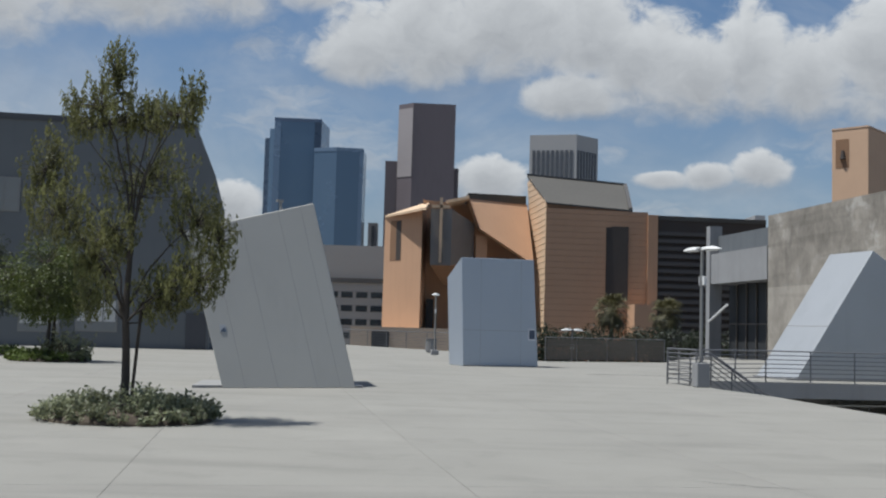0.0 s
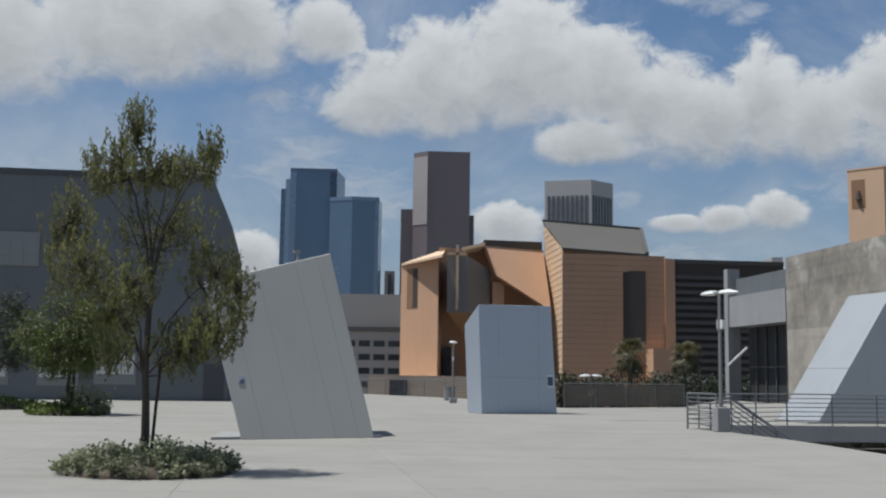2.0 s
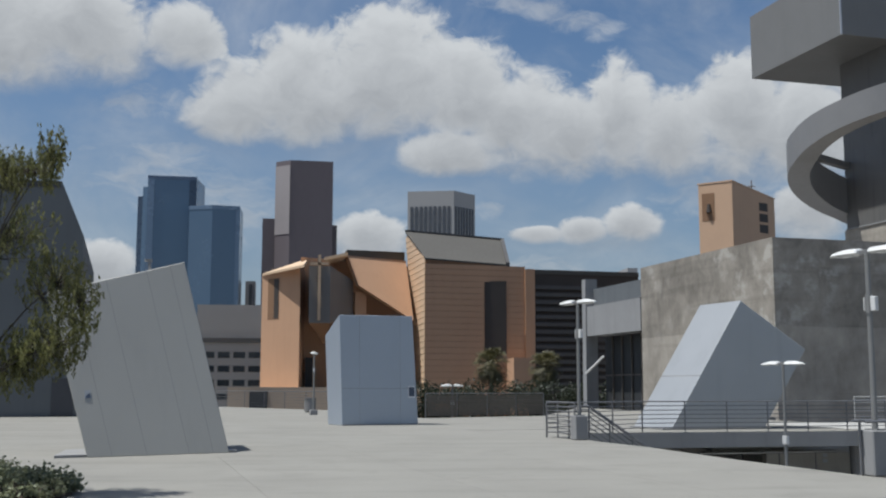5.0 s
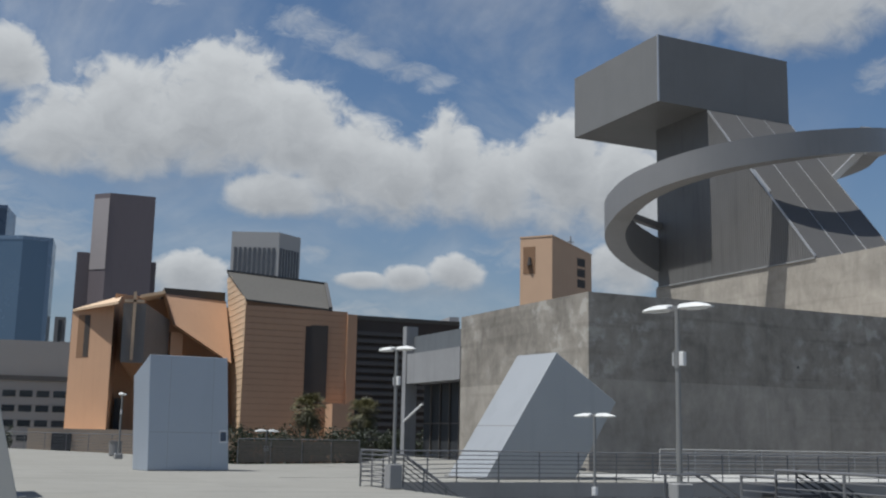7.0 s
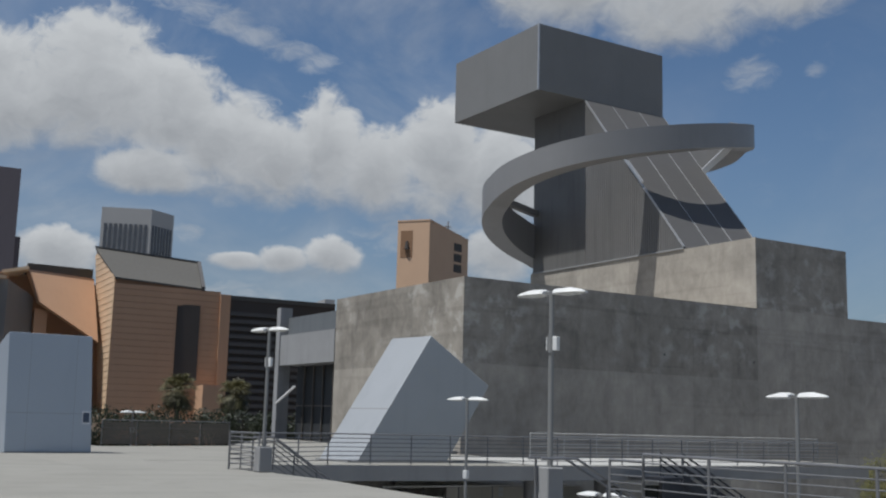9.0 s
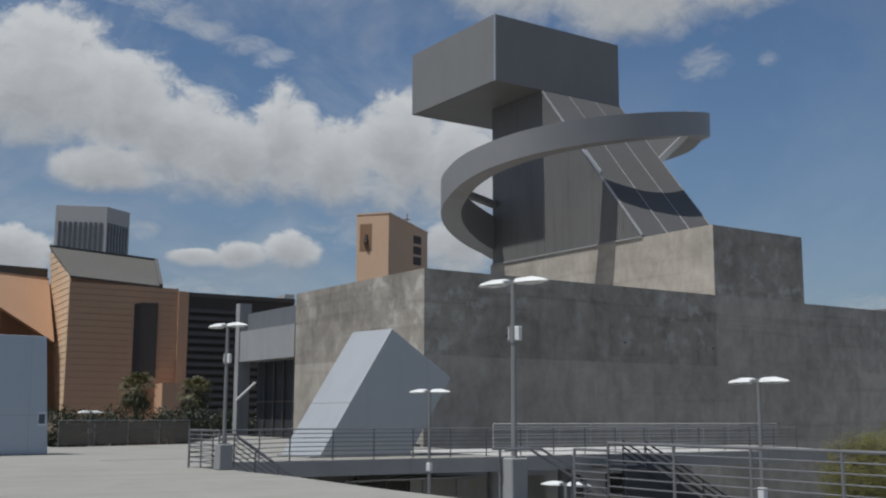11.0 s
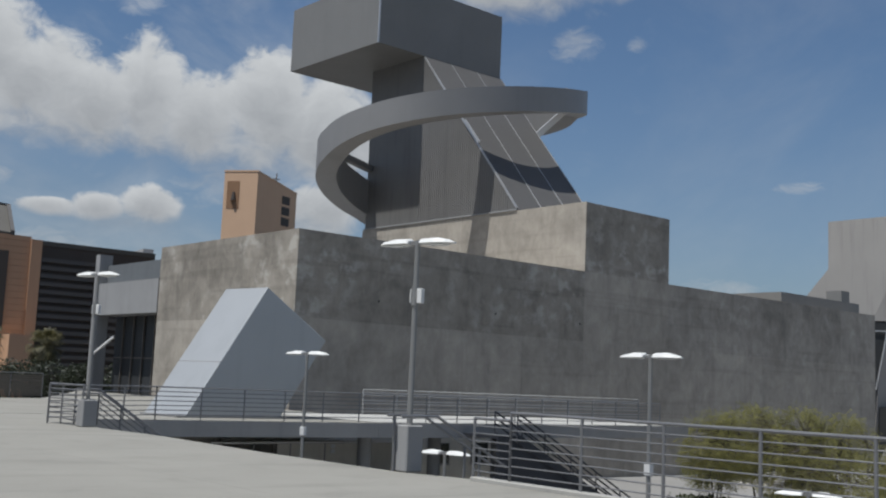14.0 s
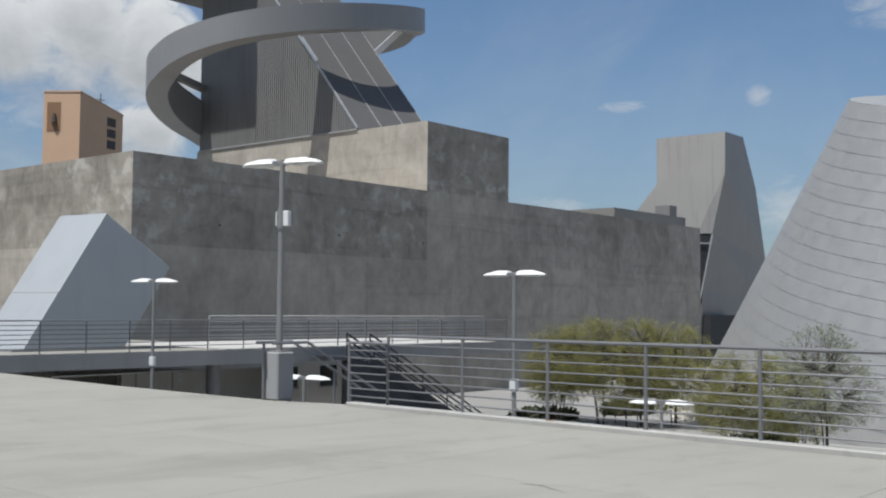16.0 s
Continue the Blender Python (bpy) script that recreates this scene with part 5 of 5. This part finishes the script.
def tree(name, loc, high, radius, seed, label, leafmat="leaf", sprays=420, per=22, size=0.05, trunks=1, group="trees", shape=COURT,
         gap=0.42, fork=0.36, droop=0.55, thick=1.0):
    """A trunk that forks into rising limbs, with drooping leafy sprays that fill an uneven crown."""
    rng = random.Random(seed)
    t = thing(name, loc, label, "tree", group)
    base = Vector(loc)
    wood, green = bmesh.new(), bmesh.new()
    r0 = 0.0125 * high * thick / trunks ** 0.5

    def width(f, a=0.0):
        lobe = 1.0 + 0.42 * noise.noise(Vector((math.cos(a) * 1.3, math.sin(a) * 1.3, f * 4.0 + seed)))
        for (f0, w0), (f1, w1) in zip(shape, shape[1:]):
            if f0 <= f <= f1:
                return radius * lobe * (w0 + (w1 - w0) * (f - f0) / (f1 - f0))
        return 0.0

    forks = []
    for k in range(trunks):
        p = base + (Vector((rng.uniform(-0.2, 0.2), rng.uniform(-0.2, 0.2), 0)) if trunks > 1 else Vector((0, 0, 0)))
        drift = Vector((rng.uniform(-1, 1), rng.uniform(-1, 1), 0)) * (0.16 * radius if trunks > 1 else 0.03)
        r, n = r0, 5
        for s in range(n):
            q = p + drift * (0.4 + 0.25 * s) / n + Vector((rng.uniform(-0.02, 0.02), rng.uniform(-0.02, 0.02), high * fork / n))
            bar(wood, p, q, r, r * 0.93, 8)
            p, r = q, r * 0.93
        forks.append((p, r))
    limbs = []
    for p0, r1 in forks:
        for k in range(max(3, 9 // trunks)):
            a = rng.uniform(0, math.tau)
            out = radius * rng.uniform(0.15, 0.75)
            f = rng.uniform(0.55, 0.8)
            out = min(out, width(f) * 0.85)
            end = Vector((base.x + math.cos(a) * out, base.y + math.sin(a) * out, base.z + high * f))
            p, r = p0, r1 * rng.uniform(0.3, 0.55)
            for s in range(6):
                g = (s + 1) / 6
                q = p0.lerp(end, g) + Vector((math.cos(a), math.sin(a), 0)) * out * 0.25 * math.sin(math.pi * g) + Vector((rng.uniform(-0.04, 0.04), rng.uniform(-0.04, 0.04), 0))
                bar(wood, p, q, r, r * 0.8, 6)
                limbs.append(q)
                p, r = q, r * 0.8
    lo, hi = shape[0][0], shape[-1][0]
    made = 0
    while made < sprays:
        f = rng.uniform(lo, hi)
        a, rr = rng.uniform(0, math.tau), rng.random() ** 0.55
        if rng.random() > (width(f) / radius) ** 1.2 + 0.08:
            continue
        c = Vector((base.x + math.cos(a) * rr * width(f, a) * rng.uniform(0.9, 1.08), base.y + math.sin(a) * rr * width(f, a), base.z + high * f))
        if noise.noise(c * (1.9 / radius ** 0.5) + Vector((seed, 0, 0))) < gap - 0.6:
            continue
        made += 1
        near = min(limbs, key=lambda l: (l - c).length_squared + (0.6 * max(0.0, l.z - c.z)) ** 2)
        if rng.random() < 0.35:
            bar(wood, near, c, 0.010 * high / 5, 0.004, 4)
        d = Vector((math.cos(a) * rng.uniform(0.1, 0.8), math.sin(a) * rng.uniform(0.1, 0.8), rng.uniform(-1.0, 0.75) - droop + 1.3 * max(0.0, f - 0.58))).normalized()
        p, step = c.copy(), rng.uniform(0.5, 0.9) * size
        for k in range(per):
            p = p + d * step
            d = (d + Vector((rng.uniform(-0.12, 0.12), rng.uniform(-0.12, 0.12), -0.10 * droop))).normalized()
            side = Vector((rng.uniform(-1, 1), rng.uniform(-1, 1), rng.uniform(-0.6, 0.4)))
            leaf(green, rng, p + side * size * 1.5, (d * 0.8 + side).normalized(), size * rng.uniform(0.65, 1.25), 0.30)
    part("trunk", wood, "bark", t)
    part("crown", green, leafmat, t)
    return t


# Leaf masses of the staked tree: sideways, depth and height of the centre, half width, half height, plumes in it.
MASSES = [(-0.34, 0.05, 5.30, 0.26, 0.46, 60), (-0.52, -0.1, 4.72, 0.58, 0.40, 110), (-1.00, 0.2, 4.50, 0.24, 0.28, 22),
          (0.16, 0.1, 4.65, 0.40, 0.34, 52), (0.78, 0.1, 4.92, 0.22, 0.42, 44), (0.62, -0.2, 4.62, 0.40, 0.28, 44),
          (-1.36, 0.1, 3.75, 0.42, 0.64, 80), (-0.98, -0.4, 3.05, 0.50, 0.46, 84), (-0.66, 0.4, 2.42, 0.46, 0.46, 84),
          (-0.48, -0.2, 1.86, 0.30, 0.34, 50), (-0.15, -0.5, 2.80, 0.42, 0.40, 60), (0.05, 0.5, 3.75, 0.85, 0.60, 90),
          (0.86, 0.5, 3.05, 0.50, 0.56, 84), (1.40, -0.1, 2.72, 0.24, 0.44, 46), (1.08, -0.3, 2.12, 0.46, 0.38, 90), (0.45, 0.2, 1.90, 0.46, 0.40, 90)]


def feathery_tree(loc, seed, label):
    """A staked sapling: thin rising limbs, each ending in a mass of small upright leaf plumes, with open gaps between."""
    rng = random.Random(seed)
    t = thing("young_tree", loc, label, "tree", "trees")
    base = Vector(loc)
    wood, green = bmesh.new(), bmesh.new()
    stem = [base + Vector((0.02 * math.sin(k * 1.3) - 0.004 * k, 0.0, 0.42 * k)) for k in range(8)]
    for k, (p, q) in enumerate(zip(stem, stem[1:])):
        bar(wood, p, q, 0.070 - 0.0055 * k, 0.0645 - 0.0055 * k, 9)
    for dx, dy, z, w, h, n in MASSES:
        head = base + Vector((dx, dy, z - 0.2))
        low = min(6, max(3, int((z - 0.7) / 0.6)))
        p0 = stem[low]
        p, r = p0, 0.014 + 0.00012 * n * (1.25 if z > 4 else 1.0)
        knots = []
        for k in range(7):
            g = (k + 1) / 7
            q = p0.lerp(head, g)
            flat = g ** 1.5 if z > 3 else g
            q.x, q.y = p0.x + (head.x - p0.x) * flat, p0.y + (head.y - p0.y) * flat
            q += Vector((rng.uniform(-0.03, 0.03), rng.uniform(-0.03, 0.03), 0.10 * math.sin(math.pi * g)))
            bar(wood, p, q, r, r * 0.86, 6)
            knots.append(q)
            p, r = q, r * 0.86
        for _ in range(int(n * 1.3)):
            o = Vector((rng.gauss(0, 1), rng.gauss(0, 1), rng.gauss(0, 1))).normalized() * (1.12 * rng.random() ** 0.45)
            c = head + Vector((o.x * w, o.y * max(w, 0.3), o.z * h))
            foot = min(knots, key=lambda k: (k - c).length_squared)
            bar(wood, foot, c, 0.006, 0.003, 4)
            tall, fat = rng.uniform(0.10, 0.19), rng.uniform(0.030, 0.065)
            tilt = Vector((rng.uniform(-0.25, 0.25) + 0.2 * o.x, rng.uniform(-0.25, 0.25), 1.0)).normalized()
            for _ in range(int(rng.uniform(16, 36))):
                g = rng.uniform(-1, 1)
                a, rr = rng.uniform(0, math.tau), fat * math.sqrt(max(0.0, 1 - g * g)) * rng.random() ** 0.5
                p = c + tilt * (g * tall) + Vector((math.cos(a) * rr, math.sin(a) * rr, 0))
                d = (Vector((math.cos(a) * 0.45, math.sin(a) * 0.45, rng.choice((-1.0, -1.0, 0.7)))) + Vector((rng.uniform(-0.3, 0.3), rng.uniform(-0.3, 0.3), 0))).normalized()
                leaf(green, rng, p, d, rng.uniform(0.024, 0.042), 0.30)
    part("trunk", wood, "bark", t)
    part("crown", green, "leaf", t)
    part("stake", one(bar, base + Vector((0.13, -0.12, -0.15)), base + Vector((0.22, -0.06, 1.5)), 0.026, n=8), "stake", t, "dark slim stake tied to the trunk")
    part("tie", one(bar, base + Vector((0.0, -0.03, 1.25)), base + Vector((0.21, -0.07, 1.27)), 0.012), "stake", t)
    return t


def mound(loc, rx, ry, high, seed, leafmat, label, n=2600, size=0.05):
    rng = random.Random(seed)
    t = thing("planting_bed", loc, label, "planting bed", "planting beds round the trees")
    c = Vector(loc)
    bm = bmesh.new()
    bmesh.ops.create_icosphere(bm, subdivisions=4, radius=1.0, matrix=Matrix.Translation(c) @ Matrix.Diagonal((rx * 0.93, ry * 0.93, high * 0.55, 1)))
    for v in bm.verts:
        v.co += Vector((0, 0, 0.12 * high * noise.noise(v.co * 2.5)))
        v.co.z = max(v.co.z, c.z - 0.02)
    part("soil", bm, "soil", t)
    bm = bmesh.new()
    for _ in range(n // 14):
        a, r = rng.uniform(0, math.tau), rng.random() ** 0.5
        lump = 0.75 + 0.5 * noise.noise(Vector((math.cos(a) * r * 3, math.sin(a) * r * 3, seed)))
        h = high * math.sqrt(max(0.10, 1 - r ** 3)) * lump
        foot = c + Vector((rx * r * math.cos(a), ry * r * math.sin(a), 0.02))
        lean = Vector((math.cos(a) * r, math.sin(a) * r, 0)) * 0.45 + Vector((rng.uniform(-0.35, 0.35), rng.uniform(-0.35, 0.35), 1.0))
        for k in range(14):
            g = rng.uniform(0.25, 1.0)
            p = foot + lean * h * g * rng.uniform(0.85, 1.2)
            d = Vector((rng.uniform(-1, 1), rng.uniform(-1, 1), rng.uniform(-0.2, 1.0))).normalized()
            leaf(bm, rng, p + Vector((rng.uniform(-0.05, 0.05), rng.uniform(-0.05, 0.05), 0)), d, size * rng.uniform(0.6, 1.3), 0.42)
    part("foliage", bm, leafmat, t)
    return t


mound((-4.70, 16.65, 0), 1.35, 1.15, 0.50, 3, "cover", "low round bed of leafy green ground cover", 9000, 0.042)
feathery_tree((-4.77, 16.6, 0.2), 11, "slender staked young tree with feathery upright foliage")
mound((-13.75, 38.4, 0), 1.4, 1.3, 0.5, 5, "cover_light", "low round bed of lime-green ground cover", 5000, 0.07)
mound((-13.05, 38.2, 0), 0.72, 0.6, 1.2, 8, "cover", "taller grassy tuft at the edge of the bed", 2600, 0.06)
tree("young_tree", (-13.9, 38.4, 0.2), 4.0, 1.5, 23, "small bushy young tree with dense foliage on two stems", leafmat="leaf_yellow", sprays=1900, per=11, size=0.06, trunks=2, thick=2.3, shape=COURT, fork=0.36)
mound((-18.6, 43.8, 0), 1.8, 1.6, 0.5, 6, "cover_light", "low round bed of lime-green ground cover", 3000, 0.08)
tree("young_tree", (-18.6, 43.8, 0.2), 4.4, 2.0, 31, "small bushy young tree with dense dark foliage", leafmat="leaf_dark", sprays=1300, per=11, size=0.065, shape=COURT, fork=0.3)
for k, (x, y, h, r) in enumerate(((43.0, 43.6, 5.2, 2.1), (44.3, 42.0, 5.7, 2.6), (45.4, 40.3, 5.6, 2.6), (46.7, 39.05, 5.6, 2.5))):
    tree("court_tree", (x, y, LOW), h, r, 50 + k, "broad yellow-green tree in the lower court", leafmat="leaf_court", sprays=2300, per=12, size=0.048, trunks=3, gap=0.5, group="court trees", shape=COURT if k < 2 else ROUND, fork=0.32)
for k, (x, y, h, r) in enumerate(((40.6, 31.5, 4.3, 1.5), (41.9, 30.2, 4.2, 1.6), (41.8, 28.7, 3.9, 1.4))):
    tree("court_tree", (x, y, LOW), h, r, 60 + k, "bushy yellow-green tree below the cone", leafmat="leaf_court", sprays=1500, per=12, size=0.044, trunks=3, gap=0.5, group="court trees", shape=ROUND, fork=0.3)
tree("court_tree", (35.3, 23.75, LOW), 5.5, 1.75, 71, "slim multi-stemmed tree with thin pale foliage", leafmat="leaf_pale", sprays=1500, per=10, size=0.045, trunks=5, group="court trees", shape=COURT, fork=0.42, droop=0.2, gap=0.5)
tree("court_tree", (44.8, 45.7, LOW), 2.8, 1.6, 81, "low rounded tree on a short trunk in the court", leafmat="leaf", sprays=700, per=11, size=0.05, trunks=2, group="court trees", shape=COURT, fork=0.4)

# ---- palms, hedge and small things beyond the plaza ----


def palm(loc, high, reach, seed):
    rng = random.Random(seed)
    t = thing("palm_tree", loc, "shaggy fan palm with drooping sunlit fronds", "palm", "palms below the cathedral")
    base = Vector(loc)
    part("trunk", one(bar, base, base + Vector((0, 0, high)), 0.32, 0.24, 10), "bark", t)
    bm = bmesh.new()
    top = base + Vector((0, 0, high))
    for k in range(120):
        a, pitch = rng.uniform(0, math.tau), rng.uniform(-1.25, 1.25)
        d = Vector((math.cos(a) * math.cos(pitch), math.sin(a) * math.cos(pitch), math.sin(pitch)))
        side = d.cross(Vector((0, 0, 1))).normalized()
        up = side.cross(d)
        hub = top + d * reach * rng.uniform(0.35, 0.6)
        bar(bm, top, hub, 0.03, 0.02, 3)
        for s in range(9):         # the fan of narrow blades, its tips hanging
            w = (s - 4) / 4.0 * 1.15
            e = (d * math.cos(w) + side * math.sin(w) + up * rng.uniform(-0.1, 0.1)).normalized()
            mid_p = hub + e * reach * 0.30
            tip = hub + e * reach * rng.uniform(0.48, 0.62) + Vector((0, 0, -reach * rng.uniform(0.10, 0.28)))
            n = e.cross(up).normalized() * reach * 0.022
            v0, v1, v2, v3 = bm.verts.new(hub), bm.verts.new(mid_p - n), bm.verts.new(mid_p + n), bm.verts.new(tip)
            bm.faces.new((v0, v1, v2)), bm.faces.new((v1, v3, v2))
    part("fronds", bm, "palm", t)


palm((18.75, 120, LOW), 8.6, 2.35, 4)
palm((24.85, 120, LOW), 8.4, 2.2, 9)
rng = random.Random(77)
bm = bmesh.new()
leaf_cloud(bm, rng, [(Vector((8.8 + 22 * rng.random(), 112 + rng.uniform(-2, 2), LOW + rng.uniform(0.4, 6.2))), 1.1) for _ in range(330)], 75, 0.19, 0.9)
tagged(part("hedge", bm, "leaf_dark"), "dark green hedge and shrubs below the cathedral", "hedge", kind="stuff")
rng = random.Random(78)
bm = bmesh.new()
leaf_cloud(bm, rng, [(Vector((-24 + 9 * rng.random(), 150 + rng.uniform(-2, 2), LOW + rng.uniform(0.4, 5.5))), 1.2) for _ in range(110)], 40, 0.3, 0.9)
tagged(part("shrubs", bm, "leaf_dark"), "dark shrubs by the road", "shrubs", kind="stuff")

# mesh infill of the far fence
fence = thing("fence_screen", (9, 58.7, 0), "dark brown slatted metal fence screen along the plaza edge", "fence")
for k in range(4):
    p, q = fence_a.lerp(fence_b, k / 4 + 0.01), fence_a.lerp(fence_b, (k + 1) / 4 - 0.01)
    for r in range(11):
        z = 0.10 + 0.098 * r
        part("slat", one(prism, [(p.x, p.y, z), (q.x, q.y, z), (q.x + 0.02, q.y - 0.03, z), (p.x + 0.02, p.y - 0.03, z)],
                         [(p.x, p.y, z + 0.078), (q.x, q.y, z + 0.078), (q.x + 0.02, q.y - 0.03, z + 0.078), (p.x + 0.02, p.y - 0.03, z + 0.078)]), "mesh", fence)
litter = thing("litter_bin", (-0.62, 70.0, 0), "round grey metal litter bin on the plaza", "litter bin")
part("drum", one(bar, (-0.62, 70, 0.06), (-0.62, 70, 0.82), 0.36, n=20), "bin", litter)
part("rim", one(bar, (-0.62, 70, 0.82), (-0.62, 70, 0.88), 0.39, n=20), "rail", litter)
part("foot", one(bar, (-0.62, 70, 0), (-0.62, 70, 0.06), 0.3, n=20), "seam", litter)
for x, y, z, a in ((7.5, 62.5, -1.55, 30), (-0.36, 63.5, 0.28, 84)):
    copy_thing(lamp, pose(x, y, z, 0, 0, a))
pedestal(-0.36, 63.5, 0, 0.42, 0.28, 10)


def flight(name, start, along, across, width, n, label, material="stair", rise=0.17, tread=0.30):
    """A flight of steps going down from start."""
    t = thing(name, start, label, "stairs", "stairs down to the court")
    a, c, s = Vector(along).normalized(), Vector(across).normalized(), Vector(start)
    for k in range(n):
        p = s + a * tread * k + Vector((0, 0, -rise * (k + 1)))
        plan = [p, p + a * (tread + 0.02), p + a * (tread + 0.02) + c * width, p + c * width]
        part("step", one(prism, [q + Vector((0, 0, -0.35)) for q in plan], plan), material, t)
    return t


flight("stair_flight", (8.2, 32.6, 0), (1, 0.165, 0), (-0.165, 1, 0), 4.8, 14, "concrete stair going down beside the deck")
flight("stair_flight", (10.0, 19.4, 0), (1, 0.3, 0), (0.35, -1, 0), 1.7, 16, "concrete stair going down from the plaza edge")

# dark metal stair along the front of the deck
dark_stair = thing("metal_stair", su(0, -20.4, LOW), "dark metal stair descending along the deck to the court", "stairs", "stairs down to the court")
TOP_U, N_STEPS, TOP_Z = -2.7, 26, -0.35
for k in range(N_STEPS):
    u0, z0 = TOP_U + 0.32 * k, TOP_Z - 0.16 * (k + 1)
    part("tread", one(box, u0, u0 + 0.34, -20.45, -19.25, z0 - 0.05, z0), "dark_metal", dark_stair, m=SCHOOL)
part("landing", one(box, TOP_U - 1.0, TOP_U, -20.45, -18.35, TOP_Z - 0.12, TOP_Z), "dark_metal", dark_stair, m=SCHOOL)
for vv in (-20.5, -19.2):
    part("stringer", one(beam, (TOP_U, vv, TOP_Z - 0.1), (TOP_U + 8.3, vv, TOP_Z - 4.15), 0.06, 0.34), "dark_metal", dark_stair, m=SCHOOL)
    for h in (0.9, 0.66, 0.42):
        part("handrail", one(bar, (TOP_U, vv, TOP_Z + h), (TOP_U + 8.2, vv, TOP_Z + h - 4.1), 0.04, n=8), "dark_metal", dark_stair, m=SCHOOL)
    for k in range(6):
        part("post", one(bar, (TOP_U + 1.6 * k, vv, TOP_Z - 0.8 * k), (TOP_U + 1.6 * k, vv, TOP_Z + 0.9 - 0.8 * k), 0.03, n=8), "dark_metal", dark_stair, m=SCHOOL)
SIDE = [(TOP_U - 1.0, LOW), (2.4, LOW), (2.4, -2.95), (TOP_U, -0.5), (TOP_U - 1.0, -0.48)]
part("side_panel", one(prism, [(u, -20.44, z) for u, z in SIDE], [(u, -20.36, z) for u, z in SIDE]), "dark_metal", dark_stair, "dark panel closing the space under the stair", m=SCHOOL)

# planting in the lower court

for k, (x, y, rx, ry, h) in enumerate(((43.6, 45.6, 2.4, 1.4, 0.8), (50.3, 45.2, 1.8, 1.2, 0.9), (35.5, 31.5, 1.8, 1.3, 0.8), (41.5, 30.5, 1.8, 1.4, 0.8), (34.2, 23.6, 2.4, 1.6, 0.7))):
    mound((x, y, LOW), rx, ry, h, 120 + k, "shrub", "green shrub bed in the lower court", 4200, 0.12)
ROCKS = [(52.6, 44.0), (51.9, 43.1), (51.2, 42.2), (50.6, 41.2), (53.4, 44.6), (50.0, 40.3), (38.6, 34.6), (39.4, 34.3), (40.2, 34.5)]
for k, (x, y) in enumerate(ROCKS):
    bm = bmesh.new()
    bmesh.ops.create_icosphere(bm, subdivisions=2, radius=1.0)
    for v in bm.verts:
        v.co *= 0.46 + 0.24 * noise.noise(v.co * 1.7 + Vector((k * 3.1, 0, 0)))
        v.co.z = max(v.co.z * 0.85, -0.12)
    tagged(part("boulder", bm, "rock", m=Matrix.Translation(Vector((x, y, LOW + 0.12)))), "pale rounded boulder beside a shrub bed", "boulder", "boulders in the court")
stone = tagged(part("stone_wall", one(box, 0, 2.4, 0, 0.4, 0, 0.18), "rock", m=pose(56.8, 55.1, LOW, 0, 0, -58)), "low wall of pale rough stones in the court", "wall", kind="structure")
rng = random.Random(41)
for row in range(3):
    for k in range(6):
        bm = bmesh.new()
        bmesh.ops.create_icosphere(bm, subdivisions=1, radius=1.0)
        for v in bm.verts:
            v.co = Vector((v.co.x * 0.23, v.co.y * 0.24, v.co.z * 0.17)) * (1 + 0.2 * rng.uniform(-1, 1))
        part("stone", bm, "rock", stone, m=pose(56.8, 55.1, LOW, 0, 0, -58) @ pose(0.2 + 0.4 * k + 0.15 * (row % 2), 0.2, 0.28 + 0.27 * row, 0, 0, rng.uniform(0, 90)))
court_rail = thing("ramp_handrail", (46.0, 43.5, LOW), "dark metal handrail beside the court ramp", "handrail", "stair handrails")
for k in range(4):
    x, y = 43.6 + 0.95 * k, 38.9 + 1.55 * k
    part("post", one(bar, (x, y, LOW), (x, y, LOW + 0.95), 0.035, n=8), "dark_metal", court_rail)
part("top_rail", one(bar, (43.6, 38.9, LOW + 0.95), (46.45, 43.55, LOW + 0.95), 0.035, n=8), "dark_metal", court_rail)
low_wall = [(28.0, 33.6), (33.0, 31.0), (33.2, 31.4), (28.2, 34.0)]
tagged(part("low_wall", one(upright, low_wall, LOW, LOW + 0.9), "fascia"), "low grey concrete planter wall in the court", "wall", kind="structure")
